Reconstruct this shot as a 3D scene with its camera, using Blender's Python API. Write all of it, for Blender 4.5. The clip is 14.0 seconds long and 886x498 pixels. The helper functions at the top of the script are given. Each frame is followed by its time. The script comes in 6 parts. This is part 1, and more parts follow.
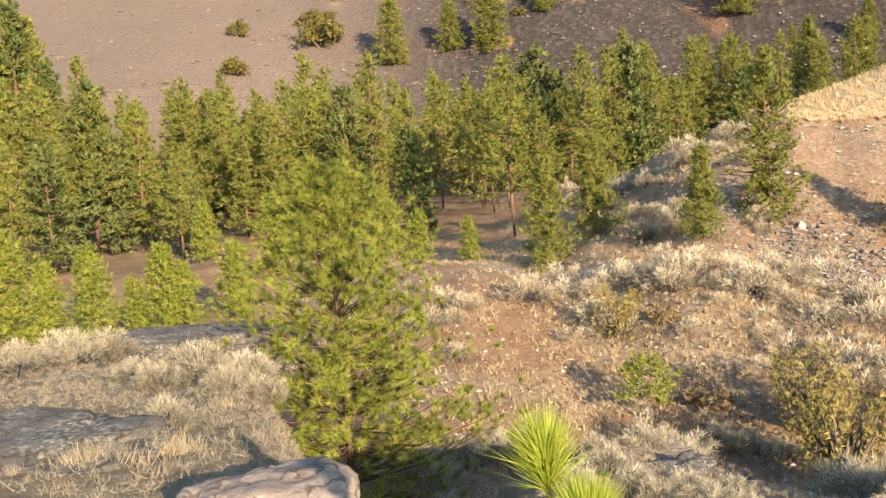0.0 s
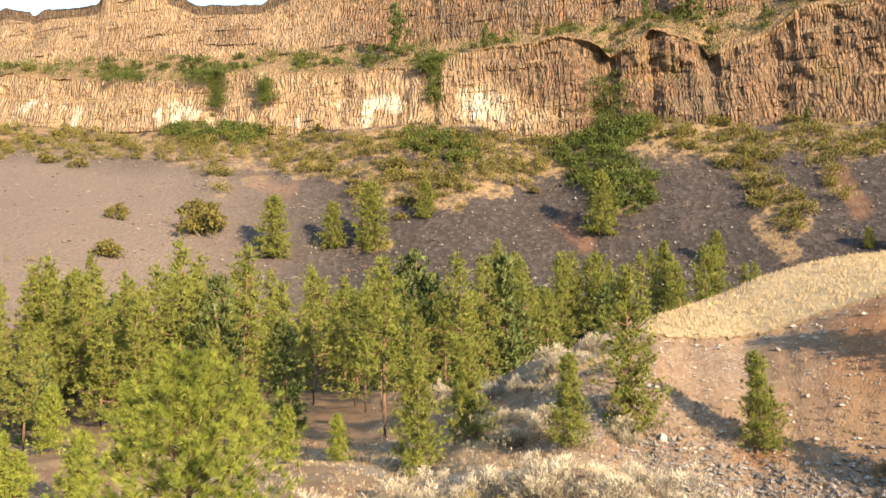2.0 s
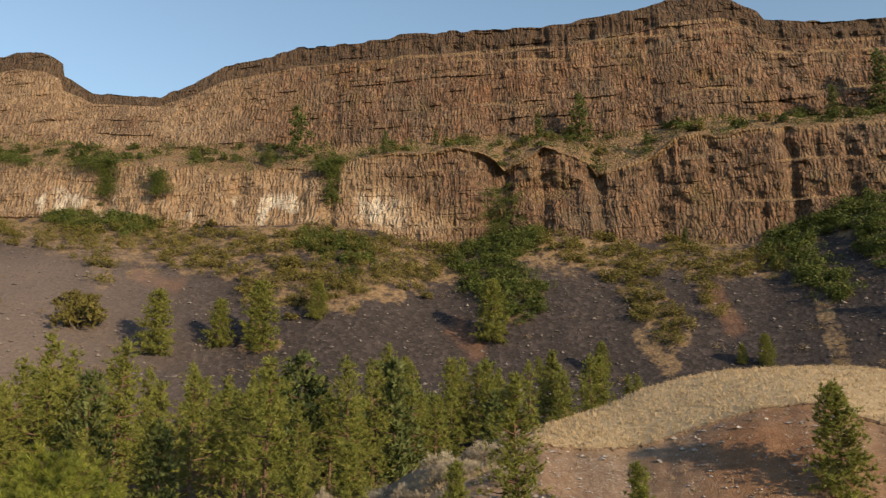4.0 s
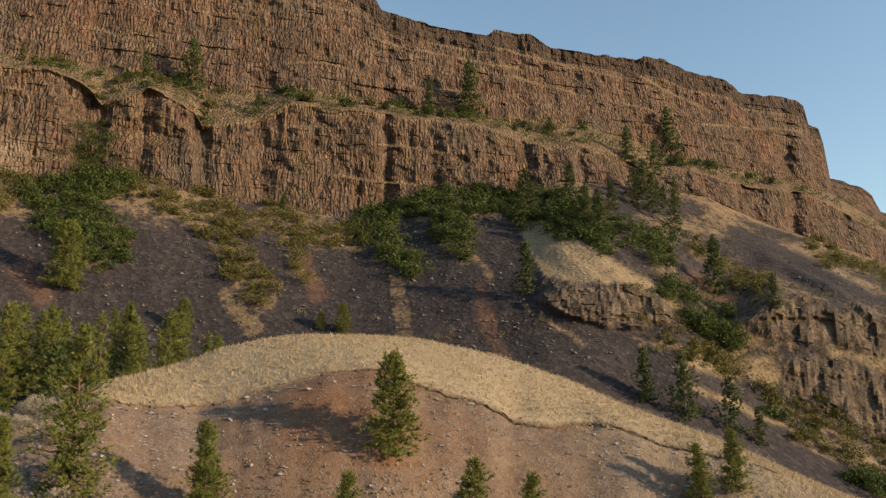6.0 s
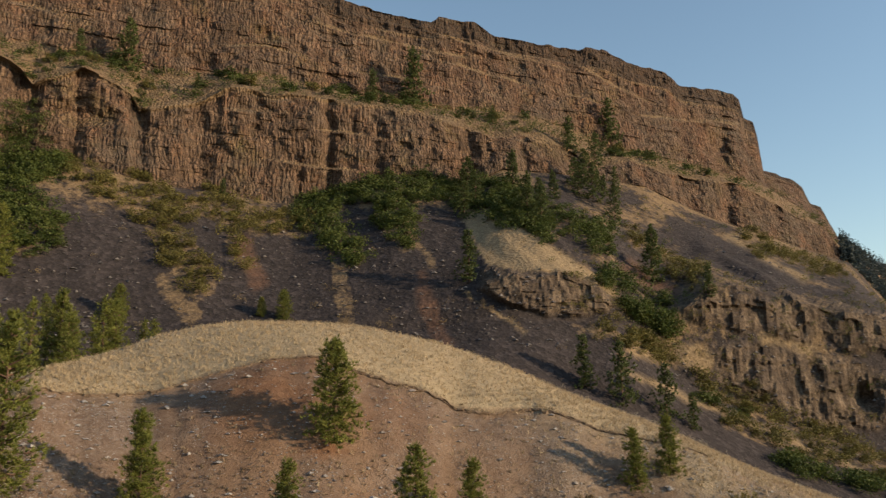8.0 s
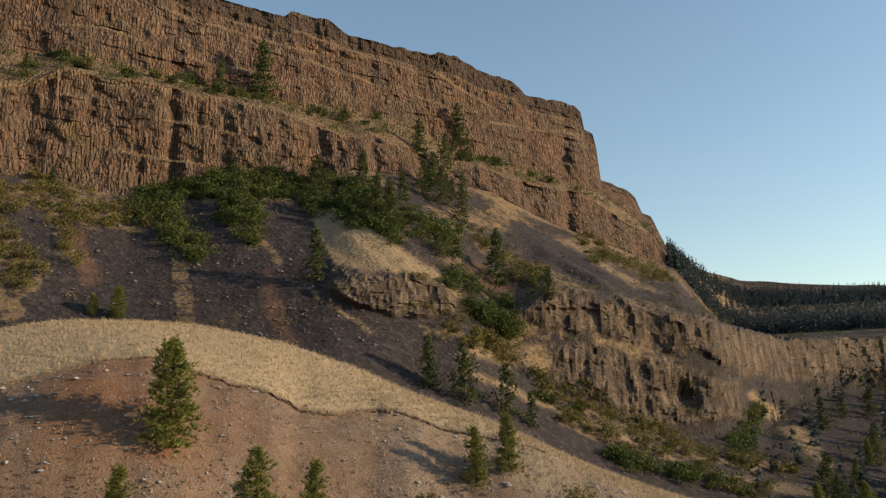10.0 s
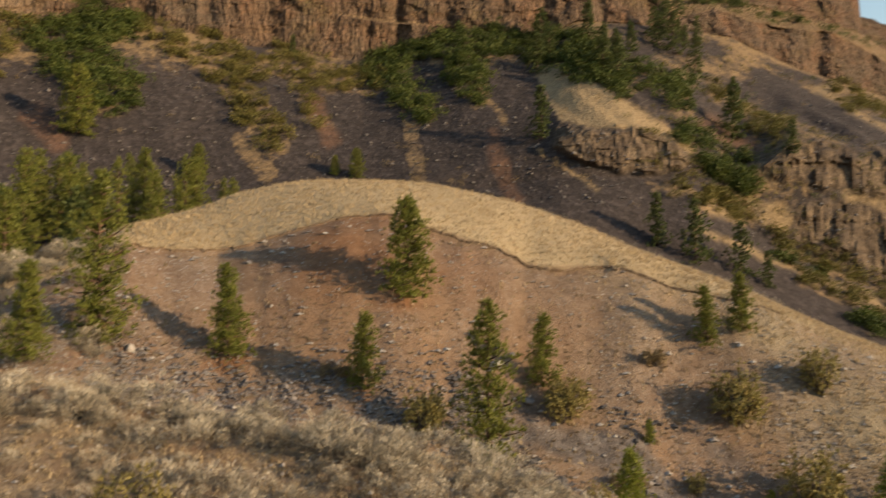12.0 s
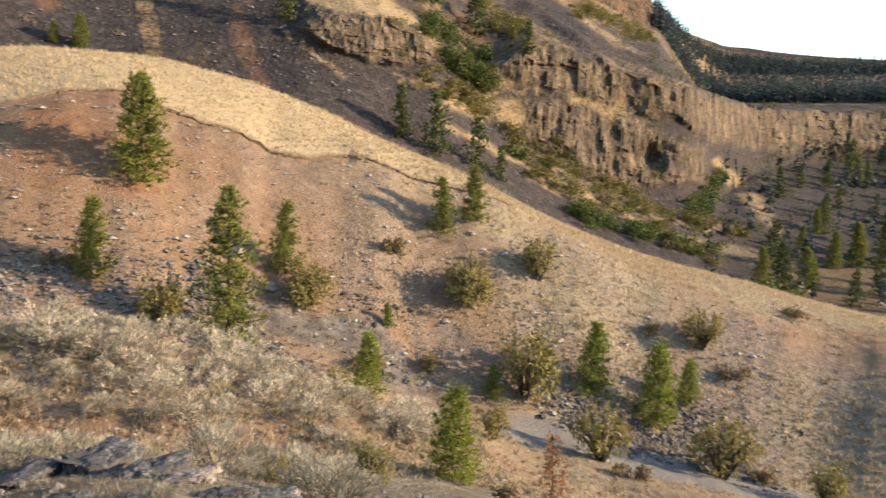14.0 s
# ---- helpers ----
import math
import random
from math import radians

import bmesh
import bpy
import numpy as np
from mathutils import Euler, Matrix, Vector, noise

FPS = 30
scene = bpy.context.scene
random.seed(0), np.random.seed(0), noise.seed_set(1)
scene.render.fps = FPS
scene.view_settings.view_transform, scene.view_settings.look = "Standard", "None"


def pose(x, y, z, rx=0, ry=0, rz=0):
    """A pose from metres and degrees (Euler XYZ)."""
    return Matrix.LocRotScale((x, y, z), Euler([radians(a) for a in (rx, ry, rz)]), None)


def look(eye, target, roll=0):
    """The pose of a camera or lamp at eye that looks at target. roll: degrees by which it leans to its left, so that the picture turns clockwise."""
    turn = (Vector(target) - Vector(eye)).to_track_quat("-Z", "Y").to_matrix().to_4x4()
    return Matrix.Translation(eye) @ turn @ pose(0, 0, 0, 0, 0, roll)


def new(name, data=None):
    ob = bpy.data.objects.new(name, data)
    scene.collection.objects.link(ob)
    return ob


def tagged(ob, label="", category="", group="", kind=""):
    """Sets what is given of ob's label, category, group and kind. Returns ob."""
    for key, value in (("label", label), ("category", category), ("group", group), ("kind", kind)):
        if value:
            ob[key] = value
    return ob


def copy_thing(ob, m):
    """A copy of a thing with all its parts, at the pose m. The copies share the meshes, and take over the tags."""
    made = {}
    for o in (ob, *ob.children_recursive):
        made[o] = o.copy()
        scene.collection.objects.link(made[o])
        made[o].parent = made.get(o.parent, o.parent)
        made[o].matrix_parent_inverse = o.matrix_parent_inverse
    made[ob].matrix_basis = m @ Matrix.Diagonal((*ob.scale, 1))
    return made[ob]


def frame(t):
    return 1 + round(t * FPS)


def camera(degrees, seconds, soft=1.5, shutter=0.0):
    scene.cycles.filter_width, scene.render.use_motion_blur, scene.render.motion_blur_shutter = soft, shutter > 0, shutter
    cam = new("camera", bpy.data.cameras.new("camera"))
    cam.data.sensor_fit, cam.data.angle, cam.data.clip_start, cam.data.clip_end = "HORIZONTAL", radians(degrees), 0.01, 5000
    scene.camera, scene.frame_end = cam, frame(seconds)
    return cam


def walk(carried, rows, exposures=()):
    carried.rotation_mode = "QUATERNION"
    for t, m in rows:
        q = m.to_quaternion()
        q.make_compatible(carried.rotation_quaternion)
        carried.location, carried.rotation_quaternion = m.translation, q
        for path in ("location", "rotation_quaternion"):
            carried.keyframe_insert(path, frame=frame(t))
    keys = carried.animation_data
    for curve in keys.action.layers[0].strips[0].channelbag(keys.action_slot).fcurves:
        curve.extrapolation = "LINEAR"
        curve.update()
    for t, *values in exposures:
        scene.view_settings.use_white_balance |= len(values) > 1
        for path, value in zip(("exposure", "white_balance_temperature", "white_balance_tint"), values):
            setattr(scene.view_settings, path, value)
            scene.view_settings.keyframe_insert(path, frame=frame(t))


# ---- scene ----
# ---- camera ----
EYE = 1.6
cam = camera(56.62, 14.0, 1.3, 0.2)
# seconds, turn, tilt, lean: a hand-held pan from one standing place
ROWS = [
    (0.0, 0.47, -5.17, 4.30),
    (0.5, -2.02, -5.20, 4.58),
    (1.0, -4.00, -3.14, 3.93),
    (1.5, -6.25, 2.32, 3.45),
    (2.0, -8.24, 8.18, 1.42),
    (2.2, -8.62, 10.52, 0.68),
    (3.2, -10.90, 15.70, 0.50),
    (4.3, -19.48, 14.86, 0.58),
    (4.5, -22.52, 14.65, 0.52),
    (5.0, -33.08, 15.18, 0.32),
    (5.5, -41.33, 14.22, -0.25),
    (6.0, -44.54, 12.29, 0.16),
    (6.5, -44.76, 11.40, 0.15),
    (7.0, -45.14, 11.47, 0.23),
    (7.5, -45.58, 11.46, 0.19),
    (8.0, -48.54, 11.39, 0.54),
    (8.5, -54.49, 11.06, 1.44),
    (9.0, -56.08, 10.93, 0.53),
    (9.2, -56.86, 10.80, 0.55),
    (10.3, -59.40, 11.30, 1.50),
    (11.3, -56.97, 8.87, 2.50),
    (11.5, -55.12, 6.79, 2.19),
    (12.0, -43.59, 1.54, 0.12),
    (12.5, -34.51, -5.56, -3.13),
    (13.0, -36.13, -7.54, -3.42),
    (13.5, -48.95, -6.73, -3.48),
    (14.0, -61.14, -5.98, -1.76),
]
SWAY = 0.02
walk(cam, [(t, pose(SWAY * math.sin(0.9 * t), SWAY * math.cos(0.7 * t) - SWAY, EYE + 0.5 * SWAY * math.sin(1.3 * t), 90 + tilt, lean, turn)) for t, turn, tilt, lean in ROWS],
     exposures=[(0.0, 1.75, 6550, 7), (1.0, 1.75, 6550, 7), (2.2, 1.83, 6500, 7), (4.3, 0.42, 6350, 9), (5.0, 0.58, 6200, 9), (6.0, 0.48, 6300, 9), (7.5, 0.34, 6300, 9), (8.5, 0.22, 6250, 9), (9.2, 0.24, 6250, 9), (11.5, 0.40, 6550, 9), (12.0, 0.57, 7100, 10), (12.5, 1.10, 7000, 11), (13.0, 1.53, 6500, 9), (13.5, 1.55, 6350, 9), (14.0, 1.40, 6250, 9)])

# ---- world and sun ----
SUN_AZ, SUN_EL = -152.0, 15.0


def heading(az):
    """Unit vector on the ground at az degrees to the left of straight ahead."""
    a = radians(az)
    return Vector((-math.sin(a), math.cos(a), 0.0))


world = bpy.data.worlds.new("evening_sky")
scene.world = world
world.use_nodes = True
wt = world.node_tree
sky = wt.nodes.new("ShaderNodeTexSky")
sky.sky_type = "NISHITA"
sky.sun_disc = False
sky.sun_elevation = radians(SUN_EL)
sky.sun_rotation = radians(-SUN_AZ)
sky.altitude = 0.0
sky.air_density = 1.15
sky.ozone_density = 0.8
sky.dust_density = 0.3
wt.links.new(sky.outputs[0], wt.nodes["Background"].inputs[0])
wt.nodes["Background"].inputs[1].default_value = 0.15
sun_data = bpy.data.lights.new("sun", "SUN")
sun_data.energy = 5.0
sun_data.angle = radians(0.6)
sun_data.color = (1.0, 0.745, 0.475)
sun = new("sun", sun_data)
to_sun = heading(SUN_AZ) * math.cos(radians(SUN_EL)) + Vector((0, 0, math.sin(radians(SUN_EL))))
sun.matrix_world = look(to_sun * 300, (0, 0, 0))

# ---- noise ----
def lattice(ix, iy, iz, seed):
    h = (ix * 374761393 + iy * 668265263 + iz * 2147483647 + seed * 974634777) & 0xFFFFFFFF
    h = ((h ^ (h >> 13)) * 1274126177) & 0xFFFFFFFF
    h = ((h ^ (h >> 16)) * 2246822519) & 0xFFFFFFFF
    return ((h ^ (h >> 15)) & 0xFFFF) / 65535.0


def vnoise(x, y, z, seed=0):
    """Smooth value noise, 0 to 1, over arrays."""
    fx, fy, fz = np.floor(x), np.floor(y), np.floor(z)
    ix, iy, iz = fx.astype(np.int64), fy.astype(np.int64), fz.astype(np.int64)
    u, v, w = x - fx, y - fy, z - fz
    u, v, w = u * u * (3 - 2 * u), v * v * (3 - 2 * v), w * w * (3 - 2 * w)
    out = 0
    for a in (0, 1):
        for b in (0, 1):
            for c in (0, 1):
                k = (u if a else 1 - u) * (v if b else 1 - v) * (w if c else 1 - w)
                out = out + k * lattice(ix + a, iy + b, iz + c, seed)
    return out


def fbm(x, y, z, octaves=4, seed=0, gain=0.5):
    """Layered noise round 0, about -0.5 to 0.5."""
    total, amp, norm = 0, 1.0, 0.0
    for o in range(octaves):
        total = total + amp * (vnoise(x * 2 ** o, y * 2 ** o, z * 2 ** o, seed + 17 * o) - 0.5)
        norm += amp
        amp *= gain
    return total / norm


# ---- plan of the land: rings round the standing place, each (azimuth to the left, distance, height angle) ----
LIP = [(60, 18, -7.5), (30, 20, -8.5), (22, 19, -9.7), (16.5, 17, -10.4), (13.5, 10, -15), (11, 6.5, -20), (8, 5, -24.5), (3, 5, -25.5), (0, 6, -24), (-6, 8.5, -20.5), (-10, 10.5, -18.9), (-14, 11, -19.3), (-20, 10, -21.2), (-26, 9, -22),
       (-33, 11, -19.8), (-38, 12, -19.1), (-44, 10, -21), (-60, 8, -26), (-90, 8, -28), (-110, 8, -28)]
GULLY = [(60, 28, -13.5), (30, 28, -13.5), (16, 24, -16.5), (12, 16, -21), (8, 13.5, -22.9), (0, 15, -22.5), (-6, 18, -21.1), (-10, 20, -19.8), (-20, 20, -20.7), (-30, 19, -20.7), (-40, 19, -20.7), (-50, 21, -20.7),
         (-60, 23, -21.5), (-75, 26, -23), (-90, 28, -24), (-110, 28, -24)]
BANK = [(60, 40, -10), (30, 42, -9.7), (15, 40, -9.5), (8, 34, -9), (0, 31, -8.1), (-6, 30, -8.8), (-12, 31, -8), (-17, 30, -7.1), (-21, 30, -8.1), (-27, 29, -9.9),
        (-34, 28, -10.9), (-38, 27, -11.8), (-44, 27, -13.3), (-50, 27, -14.7), (-56, 28, -17.3), (-61, 30, -18.8), (-70, 35, -21), (-90, 38, -22), (-110, 38, -22)]
FOOT = [(60, 60, -6.5), (30, 62, -5.7), (15, 60, -5.5), (5, 55, -5.4), (-3, 46, -6.4), (-6, 42, -7.4), (-12, 38, -6.6), (-17, 38, -6.2), (-21.6, 38, -7.8), (-27, 37, -9.6),
        (-34, 36, -10.9), (-42, 37, -12), (-48, 38, -14.1), (-55, 40, -15), (-60, 42, -16), (-70, 44, -17.4), (-76, 45, -18.7), (-90, 48, -20), (-110, 48, -20)]
SCARP = [(60, 85, -4), (30, 85, -3.5), (15, 80, -3.5), (0, 68, -3.5), (-11, 54, -2.9), (-17, 50, -0.7), (-21, 52, 0.9), (-23, 53, 1.9), (-28, 54, 1.7), (-34, 55, 3), (-39, 56, 3.8),
         (-43, 56, 2.8), (-47, 56, 1.7), (-50.4, 56, 0.5), (-55, 58, 0.4), (-59, 58, -0.7), (-63, 58, -1.8), (-70, 58, -5), (-76, 60, -7.5), (-90, 64, -10.5), (-110, 64, -11)]
CREST = [(60, 110, -2), (30, 110, -1.8), (15, 105, -1.7), (0, 95, -1.7), (-6, 80, -1.7), (-11.5, 62, -1.3), (-15, 57, 0.1), (-18.6, 57, 1.2), (-22, 59, 2.7), (-25, 62, 3.6),
         (-28, 65, 4.6), (-30, 67, 5.4), (-36, 71, 6.3), (-41, 72, 6.2), (-47, 71, 5.2), (-52.5, 70, 3.4), (-57, 69, 1.4), (-62.6, 68, -0.8), (-66, 68, -2.4), (-70, 70, -4.2),
         (-73, 71, -5.2), (-76, 73, -6), (-81, 78, -7), (-90, 88, -8.7), (-110, 90, -10)]
VALE = [(60, 140, -0.5), (30, 140, -0.5), (0, 130, -0.8), (-12, 100, -2.4), (-22, 105, -3.1), (-36, 118, -3), (-50, 115, -4), (-60, 112, -6), (-70, 115, -10), (-76, 120, -11.5),
        (-90, 150, -10), (-110, 160, -10)]
TOE = [(60, 170, 2.5), (30, 165, 2.7), (10, 160, 2.7), (-10, 150, 2), (-25, 145, 1.5), (-40, 145, 1), (-50, 145, 0), (-60, 150, -3), (-70, 165, -6), (-78, 190, -7),
       (-86, 240, -6), (-95, 300, -5), (-110, 400, -4)]
BAND_FOOT = [(60, 195, 7), (-40, 180, 6), (-47, 183, 6.2), (-51, 185, 6.6), (-54, 188, 6.4), (-60, 200, 6.2), (-62, 203, 4.6), (-65, 209, 2), (-67, 215, 1), (-72, 230, -0.9), (-77, 250, -2),
             (-80, 290, -1.5), (-82, 330, 0), (-90, 420, 1), (-110, 520, 1)]
BAND_TOP = [(60, 197, 7.2), (-40, 182, 6.3), (-47, 187, 7.8), (-50, 190, 8.6), (-53, 192, 9.1), (-56, 197, 9.6), (-59, 202, 8.9), (-61, 206, 7.4), (-63, 210, 5.8), (-65, 215, 6.4), (-67, 221, 8),
            (-70, 232, 7.8), (-72, 240, 6.9), (-77, 258, 5.5), (-79, 285, 4.8), (-82, 336, 4), (-90, 428, 3.8), (-110, 530, 3.8)]
# the basalt walls run straight across the view: distance = D / cos(az + 25)
WALL_FOOT = [(60, 15), (20.5, 15.3), (13.5, 15.5), (7.3, 16.4), (3, 15.9), (-1.3, 16.4), (-6.2, 16.7), (-11.5, 16.6), (-14.3, 15.4), (-17.5, 15.1), (-21.5, 16.2), (-25, 16), (-29, 15.2), (-38, 14.4),
             (-42, 15.3), (-45, 16.6), (-51, 16), (-53, 16.8), (-57, 16.4), (-63, 15.1), (-67.4, 12.6), (-71, 11.1), (-75.3, 9.1), (-78, 5.2), (-80, 4.5), (-110, 4.3)]
WALL_TOP = [(60, 18), (20.7, 18.5), (16.8, 18.6), (12.9, 19.1), (8.2, 19.7), (3.5, 20.2), (-1.3, 20), (-5.4, 20.7), (-8.3, 21.1), (-11.6, 21.6), (-15.8, 22.1), (-17.4, 22.1), (-20.1, 21.2), (-20.8, 20.3),
            (-21.5, 20.8), (-23.7, 22), (-26.8, 20.8), (-27.4, 19.8), (-29.5, 20.3), (-31.5, 20.8), (-33.4, 21.8), (-36, 21.8), (-39.2, 21.5), (-41.7, 21.4), (-45.9, 21), (-48.4, 20.4), (-52.5, 19.1),
            (-54.2, 19.3), (-56.6, 18.5), (-57.7, 17.9), (-59.8, 16.7), (-62, 17), (-64.1, 16.1), (-66, 15.5), (-69, 14.7), (-70.3, 14), (-72.2, 12.6), (-74.1, 11.4), (-75.2, 9.3), (-78, 6), (-80, 5.1), (-110, 5)]
UPPER_FOOT = [(60, 18.6), (20.8, 19), (15.8, 19.9), (9.4, 20.7), (0.3, 21.5), (-2.1, 21.8), (-12, 22.3), (-18, 22.8), (-23.6, 22.9), (-27.4, 22.2), (-31.2, 22.4), (-35, 22.8), (-40.5, 22.2),
              (-46, 21.4), (-52, 20.8), (-56, 20.1), (-61, 17.9), (-65, 16.6), (-70.6, 14.5), (-73, 12.6), (-75.2, 9.7), (-78, 7.2), (-80, 6.2), (-110, 6)]
RIM = [(60, 21), (21, 22), (20.6, 22.4), (19.1, 22.4), (18.9, 22.1), (18.4, 22.6), (15, 23.4), (14.7, 25.1), (13.4, 25.8), (11.8, 26), (10.8, 25.6), (10.6, 24.8), (9.6, 24.5), (8.7, 24.1), (4.3, 24.5), (1.7, 25.9),
       (0, 27), (-3.5, 28), (-5.1, 28.6), (-12.2, 29.6), (-13.2, 29.9), (-17.9, 30.1), (-26.2, 30.1), (-27, 30.3), (-31, 30.5), (-33.2, 30.8), (-37.1, 30.5), (-38.3, 29.8), (-39.6, 29)]
RIM += [(-39.9, 28.5), (-43.8, 27.5), (-47.9, 26.8), (-48.5, 27.1), (-51.3, 26.7), (-52.4, 25.9), (-56.7, 25), (-58.8, 24.6), (-59.4, 24.7), (-60.8, 24.3), (-62.1, 23.5), (-64.8, 22.6), (-65.7, 21.6),
        (-69.1, 20.7), (-69.6, 20.2), (-69.7, 19.1), (-70.5, 18.5), (-70.65, 15.5), (-72.5, 14.7), (-73.1, 14), (-73.3, 13.1), (-74, 12.7), (-74.7, 11), (-75.2, 9.6), (-77.3, 8.8), (-79.3, 8.1), (-85, 7.3), (-90, 6.9), (-110, 6.5)]
BACK = [(10, -4), (25, -5), (40, -5), (60, -4.5), (85, -4), (110, -3.5), (140, -3), (180, -2.5), (230, -2), (240, -2), (300, -1.5), (310, -1.5), (330, -1.4), (350, -1.2)]


def smooth_through(xs, ys, at):
    """A monotone cubic through the knots."""
    xs, ys = np.asarray(xs, float), np.asarray(ys, float)
    h, d = np.diff(xs), np.diff(ys) / np.diff(xs)
    m = np.concatenate([[d[0]], np.where(d[:-1] * d[1:] > 0, 2 * d[:-1] * d[1:] / np.where(d[:-1] + d[1:] == 0, 1, d[:-1] + d[1:]), 0), [d[-1]]])
    i = np.clip(np.searchsorted(xs, at) - 1, 0, len(xs) - 2)
    t = (at - xs[i]) / h[i]
    return (ys[i] * (1 + 2 * t) * (1 - t) ** 2 + m[i] * h[i] * t * (1 - t) ** 2 + ys[i + 1] * t * t * (3 - 2 * t) + m[i + 1] * h[i] * t * t * (t - 1))


STEP = 0.19
AZ = np.concatenate([np.arange(-180, -96, 3.0), np.arange(-96, 38, STEP), np.arange(38, 180.1, 3.0)])
FINE = (AZ > -97) & (AZ < 39)


def ring(knots, back, straight=False):
    """Distance and height along a ring at every azimuth of the grid."""
    k = sorted([(-180, *back)] + [tuple(p) for p in knots if p[0] < 100] + [(180, *back)])
    a, r, e = (np.array(c, float) for c in zip(*k))
    if straight:
        rr, ee = np.interp(AZ, a, r), np.interp(AZ, a, e)
    else:
        rr, ee = smooth_through(a, r, AZ), smooth_through(a, e, AZ)
    return rr, EYE + rr * np.tan(np.radians(ee))


def wall_ring(knots, base, far, back):
    full = []
    for az, el in knots:
        d = base / math.cos(radians(max(min(az, 45), -76) + 25))
        k = min(max((-75.7 - az) / 3.0, 0), 1)
        full.append((az, d * (1 - k) + far * k, el))
    if base > 200:
        full.append((-75.7, base / math.cos(radians(50.7)), float(np.interp(75.7, [-a for a, e in knots], [e for a, e in knots]))))
    a, r, e = (np.array(c, float) for c in zip(*sorted([(-180, *back)] + full + [(180, *back)])))
    near = base / np.cos(np.radians(np.clip(AZ, -76, 45) + 25))
    k = np.clip((-75.7 - AZ) / 3.0, 0, 1)
    rr = near * (1 - k) + far * k
    rr = np.where(FINE, rr, np.interp(AZ, a, r))
    ee = np.interp(AZ, a, e)
    return rr, EYE + rr * np.tan(np.radians(ee))


RINGS = [(np.full_like(AZ, 0.02), np.full_like(AZ, 0.0))]
for knots, back in zip((LIP, GULLY, BANK, FOOT, SCARP, CREST, VALE, TOE, BAND_FOOT, BAND_TOP), BACK):
    RINGS.append(ring(knots, back))
for knots, base, far, back in zip((WALL_FOOT, WALL_TOP, UPPER_FOOT, RIM), (235, 241, 262, 276), (520, 600, 750, 870), BACK[10:]):
    RINGS.append(wall_ring(knots, base, far, back))
rim_r, rim_z = RINGS[-1]
RINGS.append((rim_r + 120, rim_z - 6))
RINGS.append((rim_r * 0 + 2500, rim_z * 0 + 60))
RINGS.append((rim_r * 0 + 4500, rim_z * 0 + 20))
# rows of the grid in each strip between two rings, and the rings at which the slope breaks sharply
ROWS_IN = [44, 28, 48, 16, 66, 26, 10, 12, 36, 42, 40, 110, 22, 130, 6, 3, 2]
SHARP = {9, 10, 11, 12, 13, 14, 15, 16}
PR = np.array([p[0] for p in RINGS])
PZ = np.array([p[1] for p in RINGS])
LEN = np.hypot(np.diff(PR, axis=0), np.diff(PZ, axis=0)) + 1e-6
grid_r, grid_z, grid_v = [], [], []
for i, n in enumerate(ROWS_IN):
    s = [np.diff(P, axis=0) / LEN for P in (PR, PZ)]
    out = []
    t = np.linspace(0, 1, n, endpoint=False)
    if i == 0:
        t = t ** 1.5
    t = t[:, None]
    for P, sl in zip((PR, PZ), s):
        m0 = sl[i] if (i == 0 or i in SHARP) else (sl[i - 1] * LEN[i] + sl[i] * LEN[i - 1]) / (LEN[i] + LEN[i - 1])
        m1 = sl[i] if (i + 1 == len(LEN) or i + 1 in SHARP) else (sl[i] * LEN[i + 1] + sl[i + 1] * LEN[i]) / (LEN[i] + LEN[i + 1])
        L = LEN[i]
        out.append(P[i] * (1 + 2 * t) * (1 - t) ** 2 + m0 * L * t * (1 - t) ** 2 + P[i + 1] * t * t * (3 - 2 * t) + m1 * L * t * t * (t - 1))
    if i == 0:
        out[1] = PZ[1] * (out[0] / PR[1]) ** np.interp(AZ, [-12, 0], [1.03, 1.5])
    grid_r.append(out[0]), grid_z.append(out[1]), grid_v.append(np.repeat(i + np.linspace(0, 1, n, endpoint=False)[:, None], len(AZ), 1))
GR = np.vstack(grid_r + [PR[-1:]])
GZ = np.vstack(grid_z + [PZ[-1:]])
GV = np.vstack(grid_v + [np.full((1, len(AZ)), float(len(ROWS_IN)))])
GA = np.repeat(AZ[None], len(GR), 0)


def bump01(x, a, b, soft):
    """1 between a and b, falling softly to 0 outside."""
    return np.clip((x - a) / soft + 0.5, 0, 1) * np.clip((b - x) / soft + 0.5, 0, 1)


# ---- relief ----
SX, SY = -np.sin(np.radians(GA)), np.cos(np.radians(GA))
GX, GY = SX * GR, SY * GR
ALONG = np.cos(np.radians(-25)) * GX + np.sin(np.radians(-25)) * GY  # metres along the walls
# soil, banks and the hill
near = np.clip((GR - 1.0) / 3.0, 0, 1)
relief = 0.5 * fbm(GX / 3, GY / 3, GX * 0, 5, 3) + 0.8 * fbm(GX / 11, GY / 11, GX * 0, 3, 5)
low = bump01(GV, 0, 4.0, 0.3)
GZ = GZ + relief * low * near * np.where(GV < 1.15, 0.4, 1.0)
hillside = bump01(GV, 4.0, 5.05, 0.2)
rills = fbm(GA * 0.3, GR / 60, GA * 0, 3, 11)
GZ = GZ + hillside * (0.8 * rills + 0.7 * fbm(GX / 8, GY / 8, GX * 0, 3, 13) + 0.16 * fbm(GX / 2.2, GY / 2.2, GX * 0, 2, 12))
GZ = GZ + bump01(GV, 5.05, 8, 0.3) * (0.25 * fbm(GX / 4, GY / 4, GX * 0, 3, 14))
